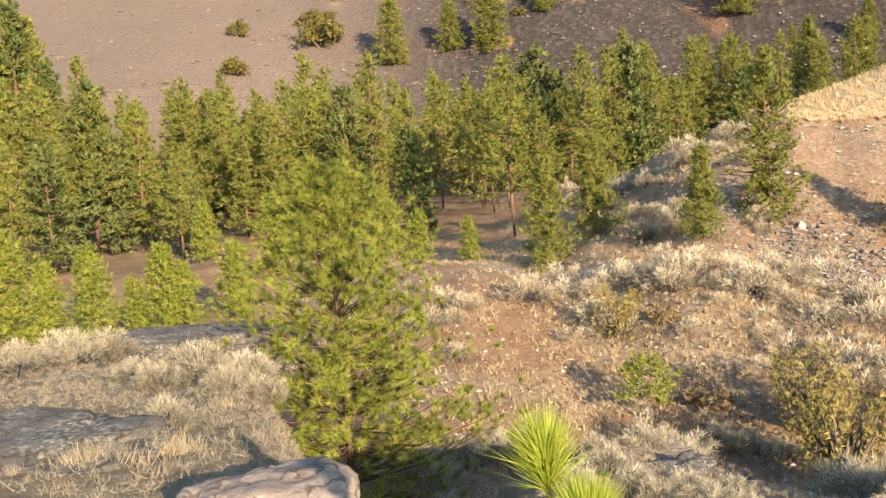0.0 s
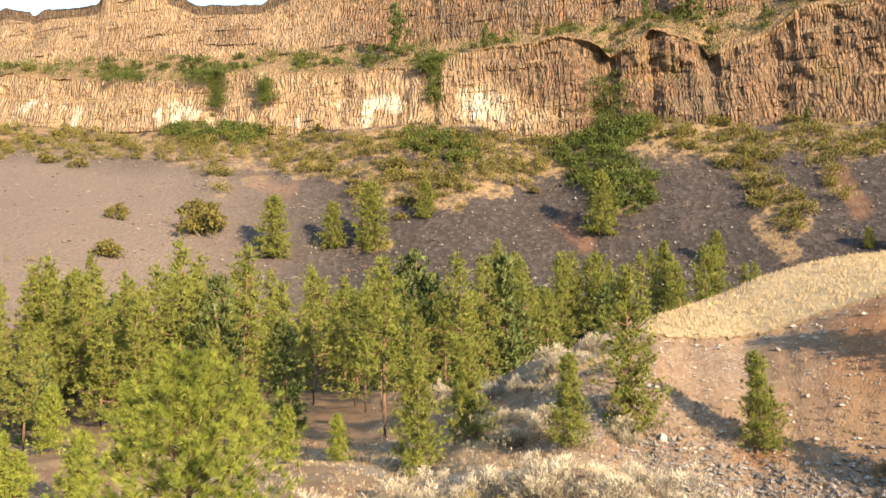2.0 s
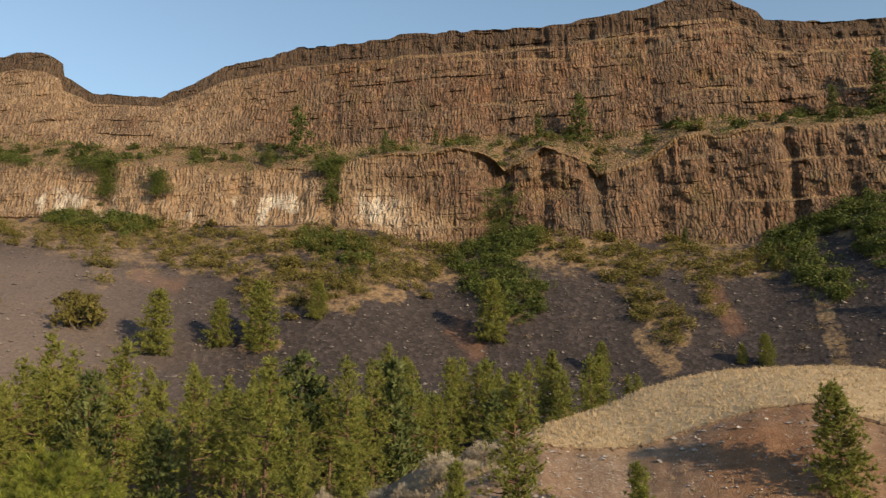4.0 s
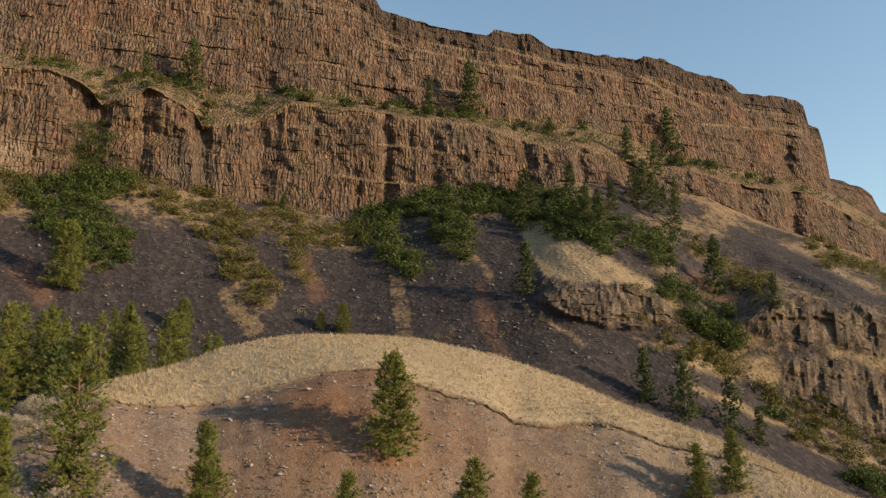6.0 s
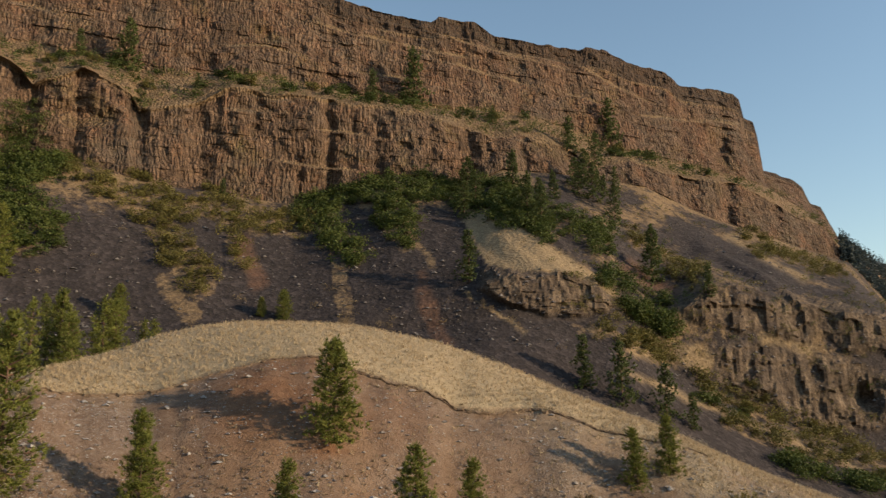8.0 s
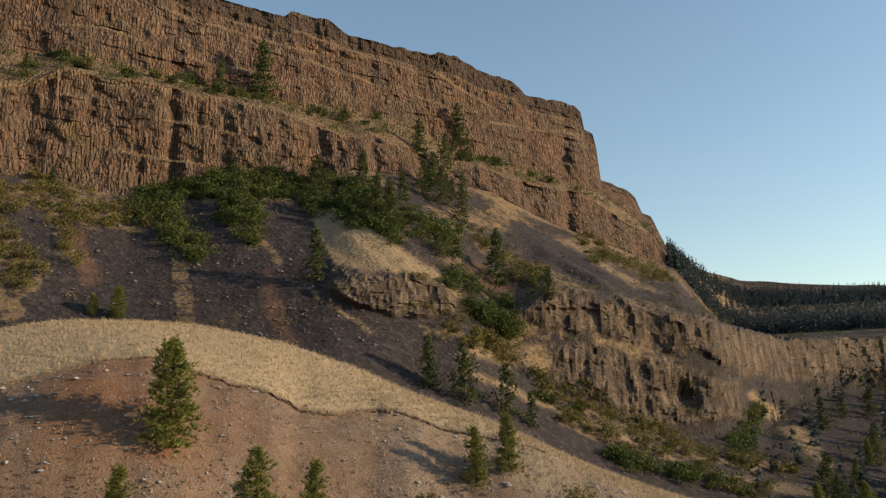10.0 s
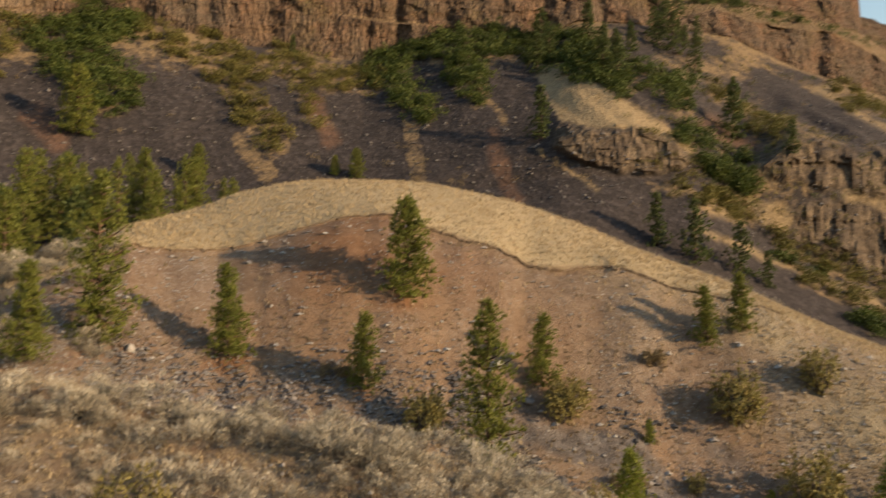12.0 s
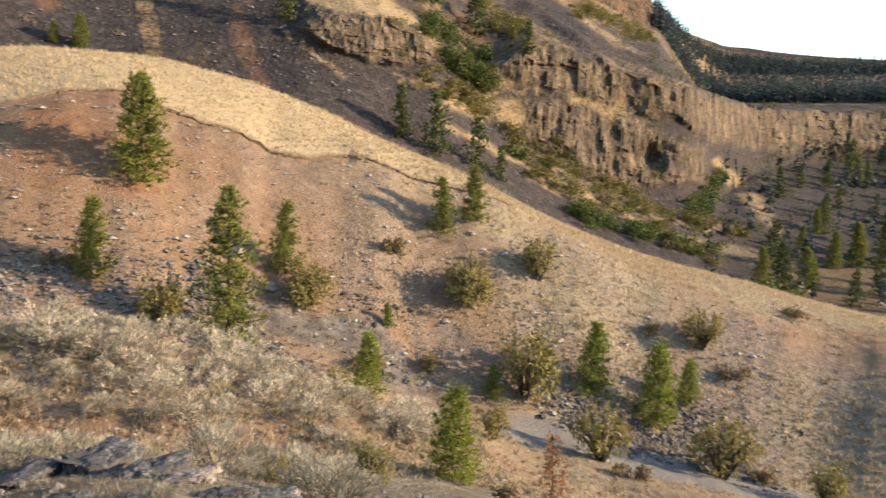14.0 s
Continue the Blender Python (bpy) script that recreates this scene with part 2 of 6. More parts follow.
# a small cut edge where the turf breaks off above the bare slope
cut = bump01(GA, -66, -22, 4)
edge = 5.0 + 0.09 * fbm(GA / 3.0, GA * 0, GA * 0, 5, 21, 0.6)
GZ = GZ - cut * np.interp(-GA, [22, 38, 43, 54, 64], [0.1, 0.12, 0.4, 0.35, 0.1]) * np.clip((edge - GV) / 0.03, 0, 1) * np.exp(-np.clip(edge - GV - 0.04, 0, 1) / 0.10)
# scree
scree = bump01(GV, 8.0, 11.0, 0.3)
gullies = fbm(GA * 0.11, GR / 300, GA * 0, 2, 31) + 0.5 * fbm(GX / 30, GY / 30, GA * 0, 3, 33)
GZ = GZ + scree * (5.0 * gullies + 1.0 * fbm(GX / 6, GY / 6, GZ / 6, 4, 32))
# basalt: columns, blocks and buttresses, pushed along the line of sight so that edges keep their place
h = GZ
k_wall = bump01(GV, 11.0, 12.0, 0.06) + bump01(GV, 13.0, 14.0, 0.05)
butt = fbm(ALONG / 30, h / 90, GA * 0, 3, 41)
lean_s = ALONG + 2.5 * fbm(ALONG / 30, h / 14, GA * 0, 2, 43)
cols = np.abs(fbm(lean_s / 2.6, h / 30, GA * 0, 3, 44)) * 2
row = np.floor(h / 7.5 + 6 * vnoise(np.floor(lean_s / 5.5), GA * 0, GA * 0, 46))
cell = vnoise(np.floor(lean_s / 2.1) * 1.7, row * 1.3, GA * 0, 45)
ledge = h / 7.0 + 0.9 * fbm(ALONG / 45, h / 60, GA * 0, 3, 47)
ledge = ledge - np.floor(ledge)
gate = np.clip(fbm(ALONG / 9, h / 5, GA * 0, 3, 50) * 6, 0, 1) * np.where(GV > 12.5, 1.0, 0.45)
broken = fbm(ALONG / 8, h / 7, GR / 9, 4, 48)
blocky = vnoise(np.floor(lean_s / 3.7) * 1.9, np.floor(h / 3.1 + 9 * vnoise(np.floor(lean_s / 3.7), GA * 0, GA * 0, 56)) * 1.1, GA * 0, 55)
soft_cols = np.clip(0.5 + 3 * fbm(ALONG / 35, h / 25, GA * 0, 2, 57), 0.4, 1)
# clefts that run down the walls: azimuth, width in degrees, depth
cleft = 0
for az, wide, deep in ((7.2, 0.5, 6), (-8.1, 0.4, 5), (-1.5, 0.5, 3), (-20.4, 1.3, 9), (-23.5, 0.5, 4), (-27.6, 0.5, 5), (-31.5, 1.0, 4), (-40.5, 0.4, 5), (-44.0, 0.9, 4), (-50.5, 0.7, 7), (-54.5, 0.5, 5),
                       (-58.0, 0.8, 6), (-61.5, 0.6, 5), (-66.0, 0.7, 6), (-68.3, 0.5, 8), (17.0, 0.8, 4), (25.0, 0.6, 5)):
    cleft = cleft + np.where(GV > 12.5, 0.2, 0.5) * deep * np.exp(-((GA - az + 0.5 * fbm(h / 6, GA * 0 + az, GA * 0, 2, 58)) / wide) ** 2)
rubbly = fbm(ALONG / 3.2, h / 2.4, GR / 3, 3, 59)
low_wall = np.where(GV > 12.5, 0.0, 1.0)
push = (3.0 + 4.5 * low_wall) * butt - (1.0 + 0.2 * low_wall) * cols * soft_cols + 0.6 * (cell - 0.5) + 0.9 * (blocky - 0.5) + 0.9 * (ledge - 0.5) * gate + (1.9 + 0.8 * low_wall) * broken + (1.5 + 0.4 * low_wall) * rubbly + cleft
# hollows (and, below nought, bulges) of the walls: azimuth, height angle, half widths in degrees, depth
EL0 = np.degrees(np.arctan2(GZ - EYE, GR))
hob = 4 * fbm(ALONG / 5, h / 4, GA * 0, 3, 70)
for az, el, wa, we, deep in ((-24.6, 19.1, 2.4, 0.75, 5), (-22.9, 19.2, 0.4, 0.4, 4), (-35.4, 19.1, 0.55, 0.35, 3.5), (-19.8, 17.3, 0.35, 0.3, 3), (-38.4, 16.4, 0.16, 1.2, 3), (-34.4, 23.5, 1.5, 0.8, -4), (-31.0, 23.3, 1.8, 0.5, 3.5),
                             (-68.1, 17.4, 0.7, 1.1, 8), (-65.2, 14.8, 0.35, 1.0, 6), (-62.7, 16.2, 0.5, 0.7, 4), (-71.3, 13.2, 0.3, 1.0, 5), (-52.0, 18.2, 0.4, 0.6, 4), (-47.6, 18.2, 0.35, 0.8, 3), (-56.5, 21.6, 0.8, 0.7, 3), (-45.5, 18.6, 1.2, 0.5, 2.5)):
    push = push + deep * 0.55 * np.exp(-((GA - az + 0.25 * hob) / wa) ** 2 - ((EL0 - el + 0.25 * hob) / we) ** 2)


def along_line(az, *knots):
    a, e = zip(*sorted(knots))
    return np.interp(az, a, e)


# ledges that run along the walls: the rock above stands back, and dry grass holds on the step
LEDGES = [((-15.1, 20.7), (-19.0, 20.7)), ((-33.0, 24.5), (-35.8, 24.8), (-39.1, 24.2)), ((-33.6, 20.4), (-37.7, 20.5)), ((-36.1, 17.3), (-39.4, 17.0), (-42.3, 16.7)), ((-16.5, 16.7), (-20.7, 16.8)), ((-39.7, 19.5), (-45.1, 18.9)),
          ((-18.2, 25.2), (-21.4, 25.1)), ((-42.5, 27.1), (-48.5, 26.0), (-57.9, 23.3)), ((-52.6, 24.8), (-58.7, 23.6), (-63.6, 20.6)), ((-41.7, 23.5), (-47.6, 22.8)), ((-4.2, 27.3), (-12.8, 28.4), (-29.6, 28.8), (-38.5, 28.2)),
          ((-16.0, 28.2), (-26.1, 27.8)), ((-39.9, 26.3), (-50.5, 24.4)), ((-49.7, 24.0), (-61.0, 20.7)), ((13.0, 17.6), (21.0, 17.0)), ((-2.0, 18.6), (6.0, 18.4)), ((9.0, 23.0), (18.0, 22.2)), ((-63.0, 19.8), (-69.4, 18.6))]
step_turf = 0
wobble, broken_up = 0.25 * fbm(ALONG / 9, GA * 0, GA * 0, 4, 67), np.clip(0.7 + 2.5 * fbm(ALONG / 7, h / 12, GA * 0, 3, 68), 0, 1)
for knots in LEDGES:
    lo, hi = min(k[0] for k in knots), max(k[0] for k in knots)
    d = EL0 - along_line(GA, *knots) + wobble
    on = bump01(GA, lo, hi, 0.8) * broken_up
    push = push + on * (1.7 * np.clip(d / 0.12, 0, 1) * np.clip(1.4 - d / 1.0, 0, 1) - 0.8 * np.clip(1 + d / 0.5, 0, 1) * (d < 0))
    step_turf = np.maximum(step_turf, on * bump01(d, 0.0, 0.16, 0.1))
# the dark cap of columns along the rim, set back a little above a thin ledge
cap_line = 13.80 + 0.05 * fbm(ALONG / 40, GA * 0, GA * 0, 3, 65)
push = push + np.where(GV > cap_line, 1.0 - 0.8 * cols, 0) * (GV < 14.02)
high = (GV - 13) * 4 + 0.35 * fbm(ALONG / 30, GA * 0, GA * 0, 4, 49)
upper_steps = bump01(GV, 13.0, 14.0, 0.05) * 2.4 * (np.floor(high) / 4 - (GV - 13)) * np.clip(0.6 + 2.5 * fbm(ALONG / 35, np.floor(high) * 3.7, GA * 0, 2, 54), 0, 1)
def zone(top, foot, soft, rough=0.5, seed=69):
    """1 on the land between two lines of height angle that run between the same azimuths."""
    ends = sorted((top[0][0], top[-1][0]))
    w = rough * fbm(ALONG / 7, h / 7, GA * 0, 4, seed)
    return np.clip((along_line(GA, *top) - EL0 + w) / soft + 0.5, 0, 1) * np.clip((EL0 - along_line(GA, *foot) + w) / soft + 0.5, 0, 1) * bump01(GA + 0.8 * w, *ends, 0.7)


TIERS = [(((-51.2, 9.8), (-53.7, 9.9), (-57.6, 9.3), (-60.3, 8.0)), ((-51.2, 8.4), (-53.7, 7.3), (-57.5, 6.6), (-60.3, 7.0))),
         (((-62.5, 6.9), (-65.4, 7.6), (-68.0, 8.1), (-71.0, 7.2), (-74.2, 6.8), (-76.6, 5.7), (-79.0, 4.9), (-82, 4.1), (-95, 3.9)), ((-62.5, 6.2), (-65.4, 6.1), (-68.0, 5.4), (-70.2, 4.8), (-73.8, 4.3), (-77, 3.2), (-79.0, 1.9), (-82, 1.4), (-95, 1.5))),
         (((-66.6, 3.7), (-68.7, 4.3), (-72.0, 3.6), (-74.8, 2.8), (-78.6, 1.6)), ((-66.6, 2.2), (-68.5, 1.1), (-71.7, -0.4), (-74.5, -1.2), (-78.6, -0.9)))]
tiers = 0
for top, foot in TIERS:
    tiers = np.maximum(tiers, zone(top, foot, 0.5, 1.2))
k_band = tiers * bump01(GV, 8.0, 11.0, 0.1)
shift = (k_wall * push + upper_steps + k_band * (-1.6 + 7.0 * np.exp(-((GA + 75.2) / 0.8) ** 2 - ((EL0 - 0.7) / 0.9) ** 2) + 2.2 * broken + 1.2 * (cell - 0.5) + 2.0 * (blocky - 0.5) - 1.2 * cols + 5.0 * butt + 1.3 * rubbly + 3.0 * (ledge - 0.5) * gate)) * FINE[None]
scale = 1 + shift / GR
GX, GY, GR = GX * scale, GY * scale, GR * scale
GZ = EYE + (GZ - EYE) * scale
# broken rim and ledges
GZ = GZ + FINE[None] * bump01(GV, 9.7, 10.5, 0.4) * np.clip((-49 - GA) / 2, 0, 1) * 3.0 * fbm(ALONG / 6, GA * 0, GA * 0, 3, 60)
rag = fbm(ALONG / 5, GA * 0, GA * 0, 3, 51) + 0.8 * (vnoise(np.floor(ALONG / 4.0), GA * 0, GA * 0, 52) - 0.5)
GZ = GZ + FINE[None] * (bump01(GV, 13.9, 14.6, 0.25) * 1.1 * rag + bump01(GV, 11.9, 13.0, 0.2) * (3.4 * fbm(ALONG / 8, GR / 8, GA * 0, 4, 53)))
GE = np.degrees(np.arctan2(GZ - EYE, GR))


def column(az):
    return int(np.argmin(np.abs(AZ - az)))


def land(az, r):
    """Height of the land at azimuth and distance."""
    c = column(az)
    return float(np.interp(r, np.maximum.accumulate(GR[:, c]), GZ[:, c]))


def spot(az, el, v0=0.0, v1=15.0):
    """The first place on the land, beyond strip v0, that lies at that azimuth and height angle."""
    c = column(az)
    ok = np.where((GV[:, c] >= v0) & (GV[:, c] <= v1))[0]
    hit = ok[GE[ok, c] >= el]
    i = int(hit[0]) if len(hit) else int(ok[-1])
    p = heading(az) * float(GR[i, c])
    return Vector((p.x, p.y, float(GZ[i, c])))


def place(az, r):
    p = heading(az) * r
    return Vector((p.x, p.y, land(az, r)))


# ---- materials ----
def nodes_of(name):
    m = bpy.data.materials.new(name)
    m.use_nodes = True
    t = m.node_tree
    return m, t, t.nodes["Principled BSDF"]


def link(t, a, b):
    t.links.new(a, b)


def coords(t, scale=(1, 1, 1), turn=0.0):
    g = t.nodes.new("ShaderNodeNewGeometry")
    mp = t.nodes.new("ShaderNodeMapping")
    mp.inputs["Scale"].default_value = scale
    mp.inputs["Rotation"].default_value = (0, 0, radians(turn))
    link(t, g.outputs["Position"], mp.inputs["Vector"])
    return mp.outputs[0]


def noise_tex(t, vec, scale, detail=6.0, rough=0.6):
    n = t.nodes.new("ShaderNodeTexNoise")
    n.inputs["Scale"].default_value, n.inputs["Detail"].default_value, n.inputs["Roughness"].default_value = scale, detail, rough
    link(t, vec, n.inputs["Vector"])
    return n.outputs["Fac"]


def ramp(t, fac, stops):
    r = t.nodes.new("ShaderNodeValToRGB")
    els = r.color_ramp.elements
    while len(els) < len(stops):
        els.new(0.5)
    for e, (p, c) in zip(els, stops):
        e.position, e.color = p, (*c, 1) if len(c) == 3 else c
    link(t, fac, r.inputs[0])
    return r.outputs[0]


def grey(v):
    return (v, v, v)


def mix(t, fac, a, b, mode="MIX"):
    n = t.nodes.new("ShaderNodeMix")
    n.data_type, n.blend_type = "RGBA", mode
    n.clamp_factor = True
    for sock, v in ((n.inputs[0], fac), (n.inputs[6], a), (n.inputs[7], b)):
        if isinstance(v, (int, float)):
            sock.default_value = v
        elif isinstance(v, tuple):
            sock.default_value = (*v, 1)
        else:
            link(t, v, sock)
    return n.outputs[2]


def attr(t, name):
    n = t.nodes.new("ShaderNodeAttribute")
    n.attribute_name = name
    return n.outputs["Fac"]


def math_node(t, op, a, b):
    n = t.nodes.new("ShaderNodeMath")
    n.operation = op
    n.use_clamp = True
    for sock, v in zip(n.inputs, (a, b)):
        if isinstance(v, (int, float)):
            sock.default_value = v
        else:
            link(t, v, sock)
    return n.outputs[0]


def relief_of(t, b, height, strength, distance):
    n = t.nodes.new("ShaderNodeBump")
    n.inputs["Strength"].default_value, n.inputs["Distance"].default_value = strength, distance
    link(t, height, n.inputs["Height"])
    link(t, n.outputs[0], b.inputs["Normal"])


def make_ground():
    m, t, b = nodes_of("dry_hill_ground")
    p = coords(t)
    big, mid, fine = noise_tex(t, p, 0.12, 5), noise_tex(t, p, 0.9, 8, 0.65), noise_tex(t, p, 7.0, 8, 0.7)
    soil = ramp(t, mid, [(0.25, (0.115, 0.075, 0.05)), (0.5, (0.215, 0.147, 0.097)), (0.75, (0.315, 0.232, 0.165))])
    soil = mix(t, ramp(t, fine, [(0.3, grey(0.45)), (0.5, grey(0))]), soil, (0.102, 0.067, 0.045))
    soil = mix(t, ramp(t, big, [(0.4, grey(0)), (0.62, grey(1))]), soil, mix(t, 0.4, soil, (0.256, 0.141, 0.070)))
    stones = ramp(t, noise_tex(t, p, 3.2, 9, 0.75), [(0.32, (0.062, 0.05, 0.046)), (0.48, (0.155, 0.122, 0.104)), (0.58, (0.235, 0.195, 0.168)), (0.68, (0.43, 0.395, 0.35))])
    v = t.nodes.new("ShaderNodeTexVoronoi")
    v.inputs["Scale"].default_value = 5.0
    link(t, p, v.inputs["Vector"])
    bits = ramp(t, v.outputs["Color"], [(0.25, (0.054, 0.038, 0.033)), (0.42, (0.166, 0.115, 0.086)), (0.6, (0.256, 0.186, 0.141)), (0.8, (0.461, 0.416, 0.358))])
    stones = mix(t, 0.3, stones, bits)
    soil = mix(t, math_node(t, "MULTIPLY", attr(t, "stony"), 0.9), soil, stones)
    soil = mix(t, attr(t, "rust"), soil, ramp(t, noise_tex(t, p, 2.0, 8, 0.7), [(0.3, (0.083, 0.035, 0.016)), (0.55, (0.230, 0.106, 0.048)), (0.75, (0.294, 0.173, 0.096))]))
    straw = ramp(t, fine, [(0.25, (0.265, 0.195, 0.115)), (0.5, (0.45, 0.345, 0.21)), (0.8, (0.585, 0.475, 0.315))])
    straw = mix(t, ramp(t, mid, [(0.35, grey(0.0)), (0.7, grey(0.6))]), straw, (0.301, 0.243, 0.150))
    weathered = ramp(t, noise_tex(t, p, 4.0, 10, 0.75), [(0.3, (0.083, 0.067, 0.050)), (0.48, (0.230, 0.192, 0.138)), (0.7, (0.384, 0.333, 0.256))])
    weathered = mix(t, ramp(t, mid, [(0.4, grey(0.6)), (0.6, grey(0))]), weathered, (0.109, 0.090, 0.067))
    straw = mix(t, attr(t, "gold"), weathered, straw)
    gfac = math_node(t, "MULTIPLY", attr(t, "grass"), ramp(t, mid, [(0.2, grey(0.55)), (0.45, grey(1))]))
    c = mix(t, gfac, soil, straw)
    litter = ramp(t, mid, [(0.3, (0.064, 0.042, 0.026)), (0.7, (0.173, 0.118, 0.070))])
    c = mix(t, attr(t, "litter"), c, litter)
    rock = ramp(t, mid, [(0.3, (0.045, 0.042, 0.042)), (0.5, (0.128, 0.115, 0.109)), (0.7, (0.230, 0.211, 0.198))])
    c = mix(t, attr(t, "rock"), c, rock)
    gravel = ramp(t, fine, [(0.3, (0.128, 0.115, 0.109)), (0.7, (0.256, 0.237, 0.218))])
    c = mix(t, attr(t, "road"), c, gravel)
    link(t, c, b.inputs["Base Color"])
    b.inputs["Roughness"].default_value = 0.95
    b.inputs["Specular IOR Level"].default_value = 0.15
    relief_of(t, b, mix(t, 0.5, fine, mid), 0.85, 0.4)
    return m


def make_scree():
    m, t, b = nodes_of("basalt_scree")
    p = coords(t)
    v = t.nodes.new("ShaderNodeTexVoronoi")
    v.inputs["Scale"].default_value = 0.9
    link(t, p, v.inputs["Vector"])
    fine, mid, big = noise_tex(t, p, 1.6, 8, 0.7), noise_tex(t, p, 0.25, 6), noise_tex(t, coords(t, (1, 1, 0.35)), 0.05, 5)
    stone = mix(t, 0.6, ramp(t, v.outputs["Color"], [(0.2, (0.015, 0.013, 0.013)), (0.6, (0.041, 0.033, 0.033)), (0.9, (0.096, 0.078, 0.077))]),
                ramp(t, fine, [(0.3, (0.019, 0.017, 0.017)), (0.7, (0.061, 0.050, 0.048))]))
    soil = ramp(t, fine, [(0.3, (0.085, 0.058, 0.034)), (0.5, (0.18, 0.125, 0.072)), (0.75, (0.29, 0.205, 0.118))])
    fac = math_node(t, "MULTIPLY", attr(t, "grass"), ramp(t, mid, [(0.3, grey(0.3)), (0.55, grey(1))]))
    fac = ramp(t, math_node(t, "ADD", math_node(t, "MULTIPLY", fac, 0.45), math_node(t, "MULTIPLY", noise_tex(t, p, 0.45, 9, 0.75), 0.75)), [(0.50, grey(0)), (0.66, grey(1))])
    c = mix(t, fac, stone, soil)
    c = mix(t, math_node(t, "MULTIPLY", attr(t, "straw"), ramp(t, noise_tex(t, p, 0.7, 8, 0.7), [(0.3, grey(0.35)), (0.55, grey(1))])), c, ramp(t, fine, [(0.3, (0.19, 0.135, 0.078)), (0.7, (0.38, 0.285, 0.165))]))
    c = mix(t, math_node(t, "MULTIPLY", attr(t, "earth"), ramp(t, fine, [(0.3, grey(0.5)), (0.6, grey(1))])), c, ramp(t, mid, [(0.3, (0.075, 0.045, 0.032)), (0.7, (0.155, 0.088, 0.06))]))
    c = mix(t, math_node(t, "MULTIPLY", attr(t, "pale"), ramp(t, fine, [(0.3, grey(0.45)), (0.7, grey(0.9))])), c, (0.158, 0.124, 0.107))
    tall = coords(t, (1.0, 1.0, 0.18), 25)
    streak = noise_tex(t, tall, 0.5, 8, 0.65)
    rk = ramp(t, streak, [(0.28, (0.028, 0.022, 0.018)), (0.46, (0.09, 0.066, 0.047)), (0.6, (0.175, 0.13, 0.09)), (0.8, (0.30, 0.235, 0.165))])
    rk = mix(t, ramp(t, fine, [(0.36, grey(0.8)), (0.54, grey(0))]), rk, (0.021, 0.016, 0.013))
    c = mix(t, attr(t, "rock"), c, rk)
    link(t, c, b.inputs["Base Color"])
    b.inputs["Roughness"].default_value = 0.95
    b.inputs["Specular IOR Level"].default_value = 0.15
    relief_of(t, b, mix(t, 0.5, v.outputs["Distance"], fine), 0.8, 0.5)
    return m


